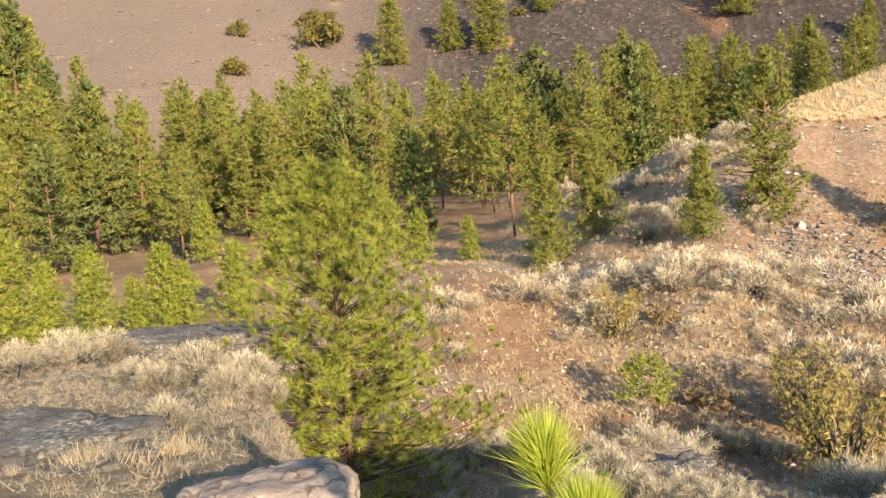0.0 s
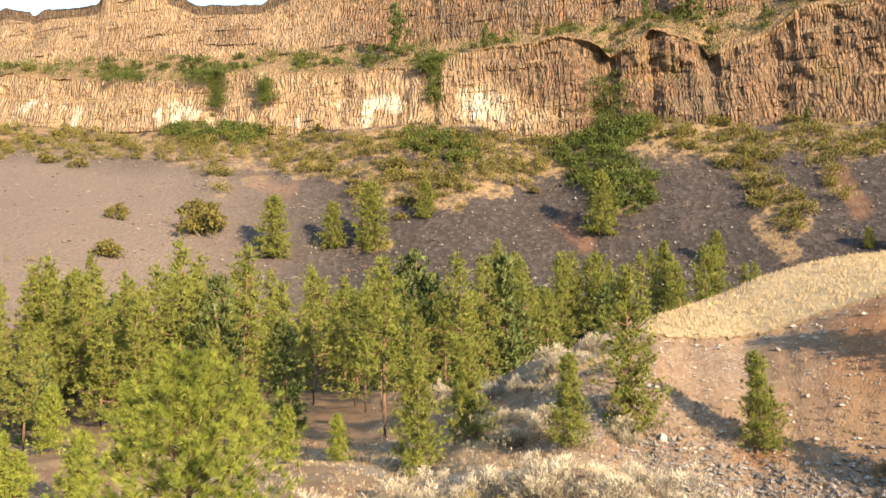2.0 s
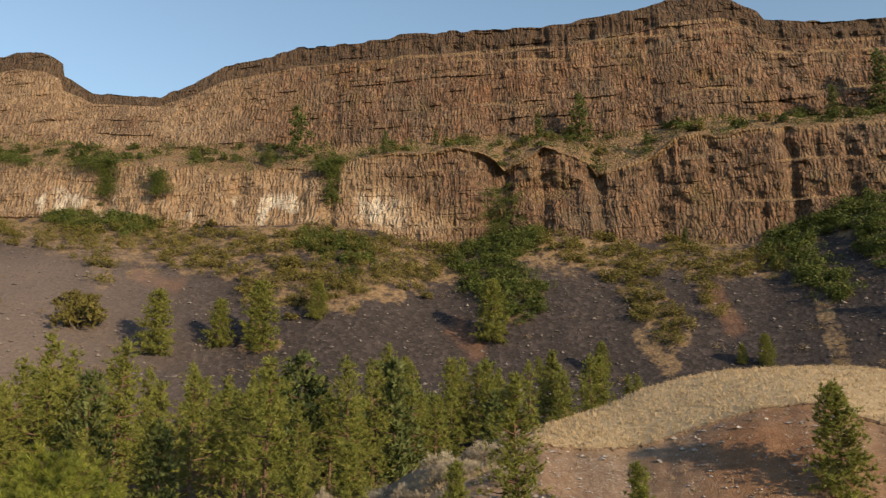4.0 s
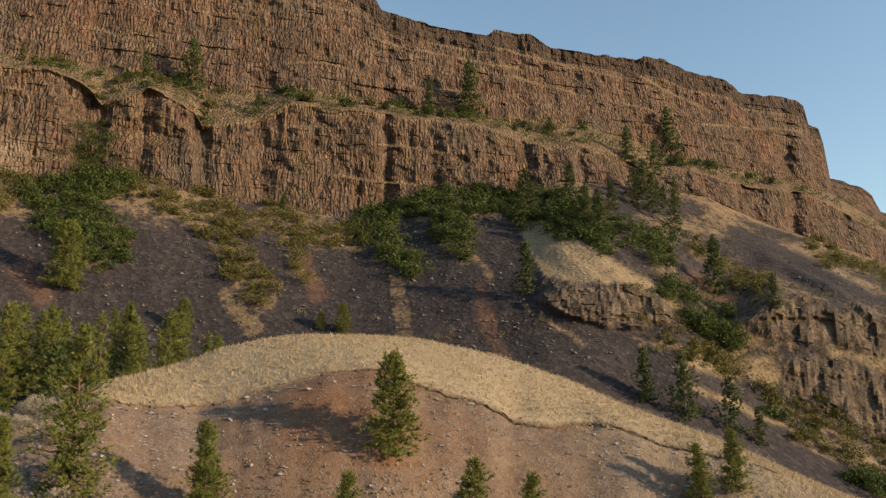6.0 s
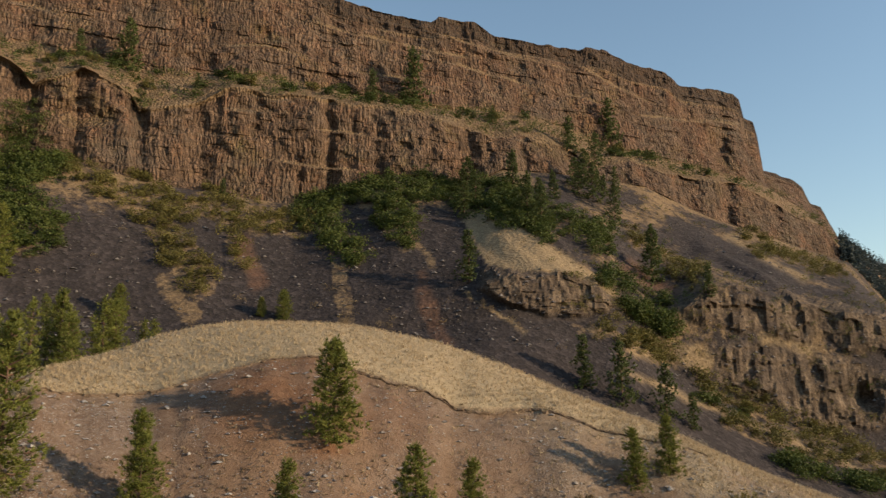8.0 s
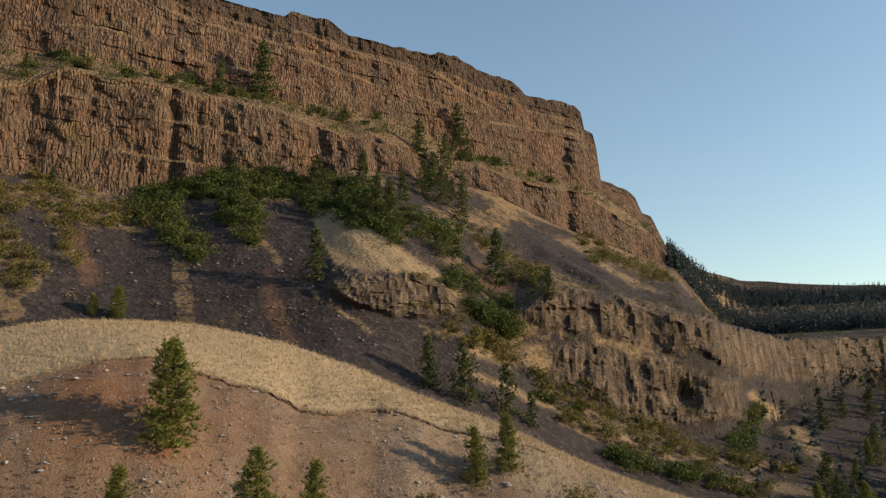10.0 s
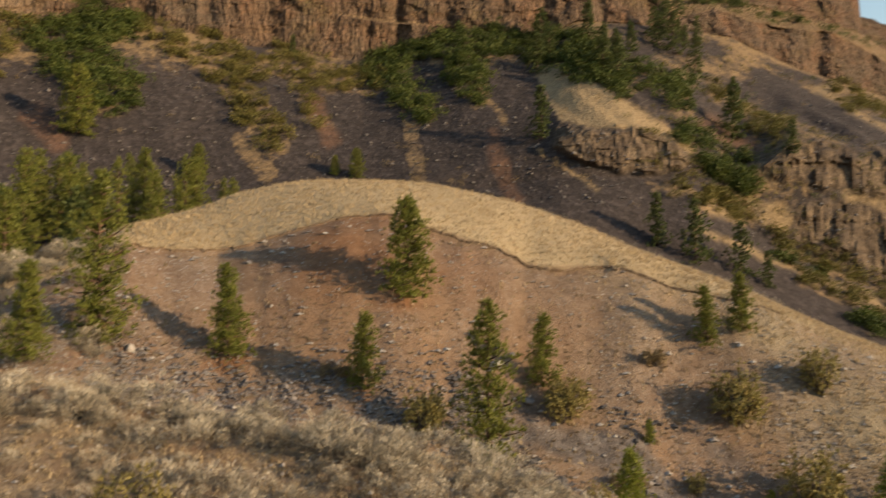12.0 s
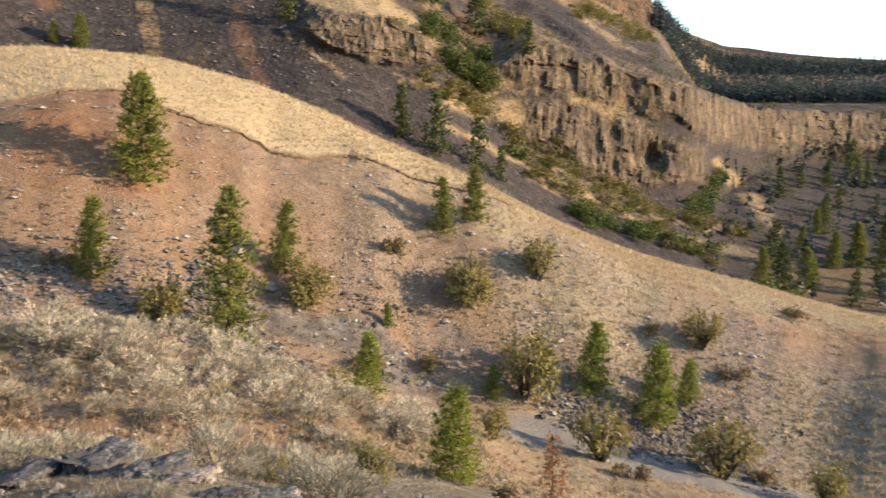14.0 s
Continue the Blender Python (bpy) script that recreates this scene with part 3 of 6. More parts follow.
def make_basalt(name, warm, columnar):
    m, t, b = nodes_of(name)
    p = coords(t)
    tall = coords(t, (1.0, 1.0, 0.12), 25)
    flat = coords(t, (0.12, 0.12, 1.0), 25)
    streak, mid, fine = mix(t, 0.2 + 0.6 * columnar, noise_tex(t, p, 0.7, 8, 0.72), mix(t, 0.5, noise_tex(t, tall, 0.6, 8, 0.68), noise_tex(t, tall, 2.4, 6, 0.7))), noise_tex(t, p, 0.22, 8, 0.65), noise_tex(t, p, 1.8, 8, 0.7)
    beds = noise_tex(t, flat, 0.35, 5)
    base = ramp(t, streak, [(0.34, (0.042, 0.027, 0.019)), (0.46, (0.135, 0.086, 0.057)), (0.56, (0.235, 0.15, 0.097)), (0.68, (0.37, 0.26, 0.17))])
    base = mix(t, ramp(t, mid, [(0.42, grey(0)), (0.68, grey(0.6))]), base, warm)
    base = mix(t, ramp(t, fine, [(0.35, grey(0.7)), (0.52, grey(0))]), base, (0.021, 0.017, 0.013))
    base = mix(t, ramp(t, noise_tex(t, p, 0.05, 4), [(0.42, grey(0)), (0.7, grey(0.5))]), base, (0.108, 0.096, 0.076))
    base = mix(t, math_node(t, "MULTIPLY", ramp(t, noise_tex(t, coords(t, (1.0, 1.0, 0.5), 40), 0.11, 6, 0.7), [(0.5, grey(0)), (0.66, grey(0.55))]), ramp(t, fine, [(0.4, grey(0)), (0.6, grey(1))])), base, (0.27, 0.115, 0.055))
    cv = t.nodes.new("ShaderNodeTexVoronoi")
    cv.feature = "DISTANCE_TO_EDGE"
    cv.inputs["Scale"].default_value = 0.8
    warp = t.nodes.new("ShaderNodeVectorMath")
    warp.operation = "ADD"
    wn = t.nodes.new("ShaderNodeTexNoise")
    wn.inputs["Scale"].default_value, wn.inputs["Detail"].default_value = 0.5, 5.0
    link(t, p, wn.inputs["Vector"])
    link(t, coords(t, (1.0, 1.0, 0.32), 25), warp.inputs[0])
    link(t, wn.outputs["Color"], warp.inputs[1])
    link(t, warp.outputs[0], cv.inputs["Vector"])
    crack = ramp(t, cv.outputs["Distance"], [(0.0, grey(1)), (0.10, grey(0))])
    base = mix(t, math_node(t, "MULTIPLY", crack, ramp(t, mid, [(0.3, grey(0.1)), (0.6, grey(0.45))])), base, (0.019, 0.014, 0.013))
    cols = t.nodes.new("ShaderNodeTexVoronoi")
    cols.feature = "DISTANCE_TO_EDGE"
    cols.inputs["Scale"].default_value = 0.85
    lean = t.nodes.new("ShaderNodeVectorMath")
    lean.operation = "ADD"
    link(t, coords(t, (1.0, 1.0, 0.09), 25), lean.inputs[0])
    soft = t.nodes.new("ShaderNodeTexNoise")
    soft.inputs["Scale"].default_value, soft.inputs["Detail"].default_value = 0.12, 3.0
    link(t, p, soft.inputs["Vector"])
    grown = t.nodes.new("ShaderNodeVectorMath")
    grown.operation = "SCALE"
    grown.inputs["Scale"].default_value = 3.0
    link(t, soft.outputs["Color"], grown.inputs[0])
    link(t, grown.outputs[0], lean.inputs[1])
    link(t, lean.outputs[0], cols.inputs["Vector"])
    joint = math_node(t, "MULTIPLY", ramp(t, cols.outputs["Distance"], [(0.0, grey(1)), (0.10, grey(0))]), ramp(t, attr(t, "pale"), [(0.0, grey(1)), (0.45, grey(0.15))]))
    base = mix(t, math_node(t, "MULTIPLY", joint, ramp(t, noise_tex(t, p, 0.09, 4), [(0.35, grey(0.15)), (0.6, grey(columnar))])), base, (0.026, 0.018, 0.013))
    blocks = t.nodes.new("ShaderNodeTexVoronoi")
    blocks.inputs["Scale"].default_value = 0.55
    link(t, warp.outputs[0], blocks.inputs["Vector"])
    base = mix(t, 0.75, base, ramp(t, blocks.outputs["Color"], [(0.15, grey(0.42)), (0.5, grey(0.9)), (0.85, grey(1.0))]), "MULTIPLY")
    lich = math_node(t, "MULTIPLY", ramp(t, noise_tex(t, p, 0.07, 4), [(0.55, grey(0)), (0.72, grey(1))]), ramp(t, fine, [(0.45, grey(0)), (0.6, grey(1))]))
    base = mix(t, math_node(t, "MULTIPLY", lich, 0.6), base, (0.168, 0.137, 0.046))
    base = mix(t, ramp(t, attr(t, "pale"), [(0.0, grey(0)), (0.4, grey(0.72))]), base, ramp(t, mix(t, 0.5, mid, noise_tex(t, p, 0.6, 8, 0.7)), [(0.36, (0.15, 0.098, 0.06)), (0.5, (0.27, 0.19, 0.122)), (0.62, (0.36, 0.275, 0.185))]))
    white = math_node(t, "MULTIPLY", ramp(t, attr(t, "pale"), [(0.5, grey(0)), (0.8, grey(1))]), ramp(t, noise_tex(t, tall, 0.16, 6), [(0.45, grey(0)), (0.56, grey(1))]))
    base = mix(t, white, base, ramp(t, fine, [(0.3, (0.34, 0.29, 0.225)), (0.7, (0.50, 0.46, 0.395))]))
    turf = math_node(t, "MULTIPLY", attr(t, "grass"), ramp(t, mid, [(0.3, grey(0.35)), (0.5, grey(1))]))
    base = mix(t, turf, base, ramp(t, fine, [(0.3, (0.14, 0.092, 0.05)), (0.7, (0.31, 0.215, 0.12))]))
    base = mix(t, attr(t, "rim"), base, ramp(t, streak, [(0.3, (0.023, 0.019, 0.017)), (0.5, (0.055, 0.040, 0.030)), (0.7, (0.113, 0.060, 0.033))]))
    base = mix(t, ramp(t, beds, [(0.6, grey(0)), (0.7, grey(0.35))]), base, (0.185, 0.155, 0.116))
    link(t, base, b.inputs["Base Color"])
    b.inputs["Roughness"].default_value = 0.92
    b.inputs["Specular IOR Level"].default_value = 0.2
    relief_of(t, b, mix(t, 0.4, mix(t, 0.5, streak, noise_tex(t, p, 0.9, 10, 0.75)), ramp(t, cols.outputs["Distance"], [(0.0, grey(0)), (0.3, grey(1))])), 1.0, 1.5)
    return m


def make_leaf(name, dark, mid, light, through_light=0.25):
    """Leaves or needles: each blade its own shade, each plant its own tint."""
    m, t, b = nodes_of(name)
    g = t.nodes.new("ShaderNodeNewGeometry")
    c = ramp(t, g.outputs["Random Per Island"], [(0.0, dark), (0.45, mid), (1.0, light)])
    c = mix(t, 0.72, c, ramp(t, attr(t, "tint"), [(0.0, dark), (0.5, mid), (1.0, light)]))
    o = t.nodes.new("ShaderNodeObjectInfo")
    c = mix(t, ramp(t, o.outputs["Random"], [(0.0, grey(0.0)), (1.0, grey(0.45))]), c, mix(t, 0.5, c, light))
    link(t, c, b.inputs["Base Color"])
    b.inputs["Roughness"].default_value = 0.6
    b.inputs["Specular IOR Level"].default_value = 0.2
    tr = t.nodes.new("ShaderNodeBsdfTranslucent")
    link(t, c, tr.inputs["Color"])
    mx = t.nodes.new("ShaderNodeMixShader")
    mx.inputs[0].default_value = through_light
    link(t, b.outputs[0], mx.inputs[1])
    link(t, tr.outputs[0], mx.inputs[2])
    link(t, mx.outputs[0], t.nodes["Material Output"].inputs[0])
    return m


def make_bark(name, a, c):
    m, t, b = nodes_of(name)
    f = noise_tex(t, coords(t, (1, 1, 0.25)), 9.0, 6)
    link(t, ramp(t, f, [(0.3, a), (0.7, c)]), b.inputs["Base Color"])
    b.inputs["Roughness"].default_value = 0.9
    relief_of(t, b, f, 0.8, 0.03)
    return m


def make_stone(name, a, b_col, c, scale=4.0, cracks=0.0):
    m, t, b = nodes_of(name)
    p = coords(t)
    f, g = noise_tex(t, p, scale, 8, 0.7), noise_tex(t, p, scale * 6, 6, 0.7)
    col = ramp(t, f, [(0.28, a), (0.5, b_col), (0.74, c)])
    geo = t.nodes.new("ShaderNodeNewGeometry")
    col = mix(t, ramp(t, geo.outputs["Random Per Island"], [(0, grey(0)), (1, grey(0.55))]), col, c)
    col = mix(t, ramp(t, g, [(0.3, grey(0.5)), (0.5, grey(0))]), col, a)
    if cracks:
        v = t.nodes.new("ShaderNodeTexVoronoi")
        v.feature = "DISTANCE_TO_EDGE"
        v.inputs["Scale"].default_value = 2.2
        w = t.nodes.new("ShaderNodeVectorMath")
        w.operation = "ADD"
        n = t.nodes.new("ShaderNodeTexNoise")
        n.inputs["Scale"].default_value, n.inputs["Detail"].default_value = 2.5, 6.0
        link(t, p, n.inputs["Vector"])
        link(t, coords(t, (1.0, 0.5, 1.6), 35), w.inputs[0])
        link(t, n.outputs["Color"], w.inputs[1])
        link(t, w.outputs[0], v.inputs["Vector"])
        col = mix(t, math_node(t, "MULTIPLY", ramp(t, v.outputs["Distance"], [(0.0, grey(1)), (0.07, grey(0))]), cracks), col, (0.013, 0.012, 0.012))
        spots = math_node(t, "MULTIPLY", ramp(t, noise_tex(t, p, 1.3, 3), [(0.45, grey(0)), (0.65, grey(1))]), ramp(t, noise_tex(t, p, 22.0, 4), [(0.5, grey(0)), (0.6, grey(0.8))]))
        col = mix(t, spots, col, (0.320, 0.301, 0.262))
    link(t, col, b.inputs["Base Color"])
    b.inputs["Roughness"].default_value = 0.9
    relief_of(t, b, mix(t, 0.5, f, g), 0.8, 0.08)
    return m


SOIL_EDGE = make_stone("dark_soil", (0.06, 0.04, 0.026), (0.13, 0.086, 0.054), (0.22, 0.15, 0.09), 5.0)
GROUND, SCREE = make_ground(), make_scree()
BASALT_LOW, BASALT_HIGH = make_basalt("basalt_lower", (0.14, 0.088, 0.055), 0.5), make_basalt("basalt_upper", (0.135, 0.066, 0.04), 0.2)
NEEDLES = make_leaf("pine_needles", (0.090, 0.108, 0.024), (0.163, 0.180, 0.039), (0.236, 0.240, 0.059), 0.35)
NEEDLES_NEAR = make_leaf("pine_needles_bright", (0.06, 0.082, 0.014), (0.165, 0.195, 0.03), (0.29, 0.31, 0.06), 0.28)
NEEDLES_DRY = make_leaf("pine_needles_dead", (0.128, 0.051, 0.019), (0.269, 0.128, 0.058), (0.352, 0.205, 0.102))
FIR = make_leaf("fir_needles", (0.042, 0.062, 0.02), (0.088, 0.112, 0.036), (0.14, 0.16, 0.055), 0.3)
# sage ramps run from brown, shaded insides to lit tops, painted by tint
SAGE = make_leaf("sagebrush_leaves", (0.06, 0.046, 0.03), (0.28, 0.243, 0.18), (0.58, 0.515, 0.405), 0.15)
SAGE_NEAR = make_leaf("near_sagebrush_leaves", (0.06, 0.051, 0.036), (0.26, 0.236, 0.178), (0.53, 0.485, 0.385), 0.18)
GREEN_LEAF = make_leaf("green_bush_leaves", (0.019, 0.036, 0.008), (0.052, 0.076, 0.015), (0.098, 0.114, 0.027))
OLIVE_LEAF = make_leaf("olive_bush_leaves", (0.128, 0.109, 0.035), (0.243, 0.205, 0.067), (0.346, 0.288, 0.109))
TAN_LEAF = make_leaf("tan_bush_leaves", (0.109, 0.074, 0.035), (0.211, 0.154, 0.080), (0.307, 0.237, 0.134))
STRAW = make_leaf("dry_grass_blades", (0.24, 0.178, 0.102), (0.42, 0.32, 0.19), (0.55, 0.445, 0.29))
THICKET_OLIVE = make_leaf("olive_thicket_leaves", (0.068, 0.063, 0.017), (0.126, 0.113, 0.029), (0.189, 0.160, 0.048))
THICKET_GREEN = make_leaf("green_thicket_leaves", (0.031, 0.050, 0.011), (0.066, 0.089, 0.019), (0.105, 0.123, 0.029))
PALE_STRAW = make_leaf("bleached_grass_blades", (0.230, 0.189, 0.125), (0.352, 0.298, 0.205), (0.461, 0.403, 0.291))
# straw toned down to grey, painting in the part shade of the near ground
STRAW_NEAR = make_leaf("shade_greyed_grass_blades", (0.154, 0.128, 0.093), (0.256, 0.221, 0.166), (0.358, 0.317, 0.246))
BROWN_WEED = make_leaf("withered_weeds", (0.141, 0.096, 0.058), (0.256, 0.192, 0.122), (0.358, 0.282, 0.186))
# needle colour lightened and blued to paint in the haze of distance
HAZED_FIR = make_leaf("hazed_distant_conifers", (0.026, 0.038, 0.041), (0.046, 0.062, 0.064), (0.07, 0.088, 0.088))
CANDLE = make_leaf("candle_needles", (0.14, 0.19, 0.016), (0.30, 0.37, 0.04), (0.46, 0.50, 0.10), 0.4)
BARK, TWIG = make_bark("pine_bark", (0.045, 0.027, 0.018), (0.160, 0.090, 0.054)), make_bark("twig_bark", (0.058, 0.045, 0.035), (0.141, 0.115, 0.090))
GNEISS = make_stone("lichened_rock", (0.048, 0.038, 0.035), (0.192, 0.150, 0.131), (0.346, 0.291, 0.253), 2.6, 0.8)
DARK_ROCK = make_stone("dark_lichened_rock", (0.014, 0.013, 0.015), (0.048, 0.045, 0.045), (0.160, 0.147, 0.141), 3.5, 0.9)
RUBBLE = make_stone("scattered_stones", (0.128, 0.112, 0.102), (0.269, 0.240, 0.214), (0.461, 0.429, 0.384), 3.0)
MID_RUBBLE = make_stone("grey_rubble", (0.045, 0.038, 0.037), (0.109, 0.093, 0.086), (0.230, 0.205, 0.186), 3.0)
DARK_RUBBLE = make_stone("dark_basalt_rubble", (0.019, 0.018, 0.019), (0.054, 0.050, 0.050), (0.128, 0.115, 0.109), 3.0)

# ---- the land as objects ----
STRIP0 = np.concatenate([[0], np.cumsum(ROWS_IN)])


def sheet(name, s0, s1, material, masks, label, category, smooth=True):
    """The strips s0 to s1 of the land as one mesh, closed all round."""
    i0, i1 = STRIP0[s0], STRIP0[s1] + 1
    n, c = i1 - i0, len(AZ)
    co = np.stack([GX[i0:i1], GY[i0:i1], GZ[i0:i1]], -1).reshape(-1, 3)
    ids = np.arange(n * c).reshape(n, c)
    nxt = np.roll(ids, -1, 1)
    quads = np.stack([ids[:-1], nxt[:-1], nxt[1:], ids[1:]], -1).reshape(-1, 4)[:, ::-1]
    me = bpy.data.meshes.new(name)
    me.vertices.add(len(co)), me.loops.add(quads.size), me.polygons.add(len(quads))
    me.vertices.foreach_set("co", co.ravel())
    me.loops.foreach_set("vertex_index", quads.ravel())
    me.polygons.foreach_set("loop_start", np.arange(0, quads.size, 4))
    me.polygons.foreach_set("use_smooth", np.full(len(quads), smooth) if isinstance(smooth, bool) else smooth[i0:i1 - 1].ravel())
    me.update(calc_edges=True)
    for key, arr in masks.items():
        a = me.attributes.new(key, "FLOAT", "POINT")
        a.data.foreach_set("value", np.clip(arr[i0:i1], 0, 1).astype(np.float32).ravel())
    me.materials.append(material)
    return tagged(new(name, me), label, category, kind="structure")


n1 = fbm(GX / 5, GY / 5, GX * 0, 4, 61) + 0.5
n2 = fbm(GX / 16, GY / 16, GX * 0, 3, 62) + 0.5
wob = 0.25 * fbm(GA / 3, GV * 2, GA * 0, 3, 63)
cap = bump01(GV - (edge - 5.0) + 0.02 * (n1 - 0.5), 5.005, 7.0, 0.03) * np.clip((-12 - GA) / 8, 0, 1)
road = bump01(GV, 3.45, 3.95, 0.1) * np.clip(bump01(GA, -96, -66, 3) + bump01(GA, -14, -2, 4), 0, 1)
forest = np.maximum(bump01(GV, 3.9, 8.2, 0.6) * np.clip((GA + 5 + (GV - 5) * 6) / 8, 0, 1), bump01(GV, 6.4, 8.2, 0.5) * np.clip((-50 - GA) / 8, 0, 1))
grass = np.clip(cap * np.where(GA < -64, np.clip((n1 - 0.2) * 2.2, 0, 0.85), 1) + bump01(GV, 0, 2.0, 0.3) * np.clip((n1 - 0.25) * 3, 0, 1) + bump01(GV, 2.0, 4, 0.3) * np.clip((n1 - 0.4) * 3, 0, 0.75)
                + bump01(GV, 4.0, 5.0, 0.1) * np.clip((n2 - 0.5) * 3, 0, 0.5) + bump01(GV, 4, 5.5, 0.3) * np.clip((-56 - GA) / 8, 0, 1) * np.clip((n1 - 0.42) * 2.5, 0, 0.7), 0, 1)
rock = bump01(GV, 0.72, 1.14, 0.15) * np.clip((fbm(GX / 2.2, GY / 2.2, GX * 0, 4, 64) + np.where(GA < -4, 0.06, -0.02)) * 9, 0, 1)
rock = np.maximum(rock, 0.85 * bump01(GV, 3.95, 4.35, 0.2) * bump01(GA, -80, -44, 4) * np.clip((fbm(GX / 4, GY / 4, GX * 0, 4, 66) + 0.07) * 9, 0, 1))
stony = bump01(GV, 3.7, 4.95, 0.3) * np.clip((n2 - 0.2) * 2.4, 0.35, 1) * np.clip((-14 - GA) / 5, 0, 1)
stony = stony * np.clip(0.8 + 2.6 * fbm(GA * 0.4, GV * 1.1, GA * 0, 4, 90), 0.3, 1)
rust = bump01(GA, -46, -32, 6) * bump01(GV + 0.2 * wob, 4.6, 5.0, 0.25) * np.clip(n1 * 2 - 0.45, 0, 0.6)
for az, el, wide in ((-40.8, -2.2, 2.6), (-20.8, -5.2, 2.8), (-29.0, -6.2, 1.6), (-38.0, -8.8, 1.2)):
    rust = np.maximum(rust, 0.75 * np.clip(1.3 - np.hypot((GA - az) / wide, (np.degrees(np.arctan2(GZ - EYE, GR)) - el) / 0.9) + 2 * (n1 - 0.5), 0, 1) * bump01(GV, 3.8, 5.0, 0.2))
rust = np.maximum(rust, bump01(GV, 2.05, 2.9, 0.3) * np.clip((n1 - 0.40) * 4, 0, 0.62) * bump01(GA, -60, 2, 8))
MASKS = dict(rust=rust, grass=grass * (1 - forest * 0.6) * np.clip(7.4 - GV, 0, 1), road=road, litter=np.clip(np.maximum(forest * np.clip(n1 * 1.6 - 0.2 + np.clip((GV - 5.5) * 0.5, 0, 0.7), 0, 1) * 0.92, np.clip((GV - 6.4) * 1.6, 0, 1)), 0, 1), rock=rock, stony=stony, gold=np.clip((GV - 2.6) / 1.2, 0, 1) * np.interp(-GA, [58, 72], [1.0, 0.25]))
sheet("ground", 0, 8, GROUND, MASKS, "dry grass, bare orange soil and gravel of the canyon floor and hill", "ground")
# what grows on the scree: half width in degrees, then a run of (azimuth, height angle)
GREEN_RUNS = [(0.9, (-17.5, 14.3), (-22.6, 15.3)), (1.7, (-19.2, 13.4), (-21.6, 11.4)), (0.9, (-39.4, 13.8), (-42.6, 15.4), (-46.7, 15.2)), (1.2, (-40.4, 12.7), (-41.8, 10.9)), (1.1, (-45.0, 14.3), (-45.7, 12.2)),
              (0.8, (-46.7, 15.6), (-50.7, 15.0)), (1.3, (-51.1, 15.0), (-56.2, 12.8)), (0.7, (-60.6, 8.6), (-64.0, 5.6)), (1.1, (-56.6, 13.4), (-60.0, 11.5)), (0.55, (10.0, 15.5), (3.8, 15.9)), (0.8, (-6.2, 15.7), (-10.5, 14.4)), (0.5, (-78.6, -3.2), (-79.6, -0.8)), (0.35, (-70.5, -3.2), (-79.0, -5.6)), (0.3, (-65.5, 0.8), (-68.5, -0.6))]
OLIVE_RUNS = [(0.8, (-24.4, 14.9), (-27.3, 14.6), (-30.1, 11.8)), (1.1, (-28.6, 13.2), (-32.1, 8.9)), (0.9, (-27.3, 14.3), (-38.6, 13.0)), (0.55, (-33.9, 11.7), (-35.5, 9.8)), (0.8, (30.0, 14.2), (20.4, 14.3), (10.2, 14.8), (3.0, 15.0), (-6.0, 15.4), (-17.0, 14.6)),
              (0.9, (8.7, 14.9), (7.0, 12.6)), (0.8, (2.6, 14.0), (-5.4, 13.3), (-15.4, 13.2)), (0.7, (8.3, 9.6), (7.6, 10.6)), (0.9, (-3.0, 11.8), (-9.4, 11.8)), (0.6, (-62.0, 11.6), (-66.0, 8.6)), (0.5, (-58.0, 6.0), (-64.0, 3.2)), (0.5, (-66.0, 1.6), (-73.5, -1.9)), (0.4, (-69.5, 10.9), (-74.5, 8.6)), (0.45, (-67.5, -0.9), (-74.0, -3.4)), (0.4, (-74.0, -2.6), (-82.0, -4.6)), (0.5, (-75.5, -4.2), (-80.0, -6.2))]
TAN_RUNS = [(0.65, (-41.2, 9.9), (-41.9, 6.6)), (0.3, (-46.2, 12.3), (-47.8, 10.3)), (0.7, (-29.9, 8.9), (-31.4, 6.6)), (0.16, (-49.8, 8.7), (-54.4, 5.5)), (0.22, (-68.3, 11.3), (-72.6, 8.2)), (0.4, (-25.4, 15.8), (-27.3, 15.2)), (0.35, (5.4, 12.8), (3.6, 13.1)),
            (0.8, (10.0, 14.2), (2.0, 14.4)), (0.7, (-7.0, 12.4), (-13.0, 12.0)), (0.5, (-2.4, 8.4), (-4.4, 8.8)), (0.8, (-62.0, 4.6), (-66.0, 3.4)), (0.25, (-61.0, 2.8), (-66.5, 0.2)), (0.3, (-79.4, 0.6), (-83.0, -2.6)), (0.45, (-69.8, 4.6), (-72.4, 4.1)), (0.25, (-66.0, 0.4), (-77.0, -4.4)), (0.2, (-80.0, -0.4), (-83.5, -3.6)), (0.3, (-78.0, -4.6), (-83.0, -5.6))]
EARTH_RUNS = [(0.55, (-47.0, 9.1), (-48.5, 5.0)), (0.6, (-34.7, 11.4), (-35.9, 9.0)), (0.5, (4.6, 13.0), (2.2, 12.2)), (0.5, (-61.5, 9.8), (-64.5, 7.8)), (0.6, (-17.0, 9.8), (-18.6, 8.2))]


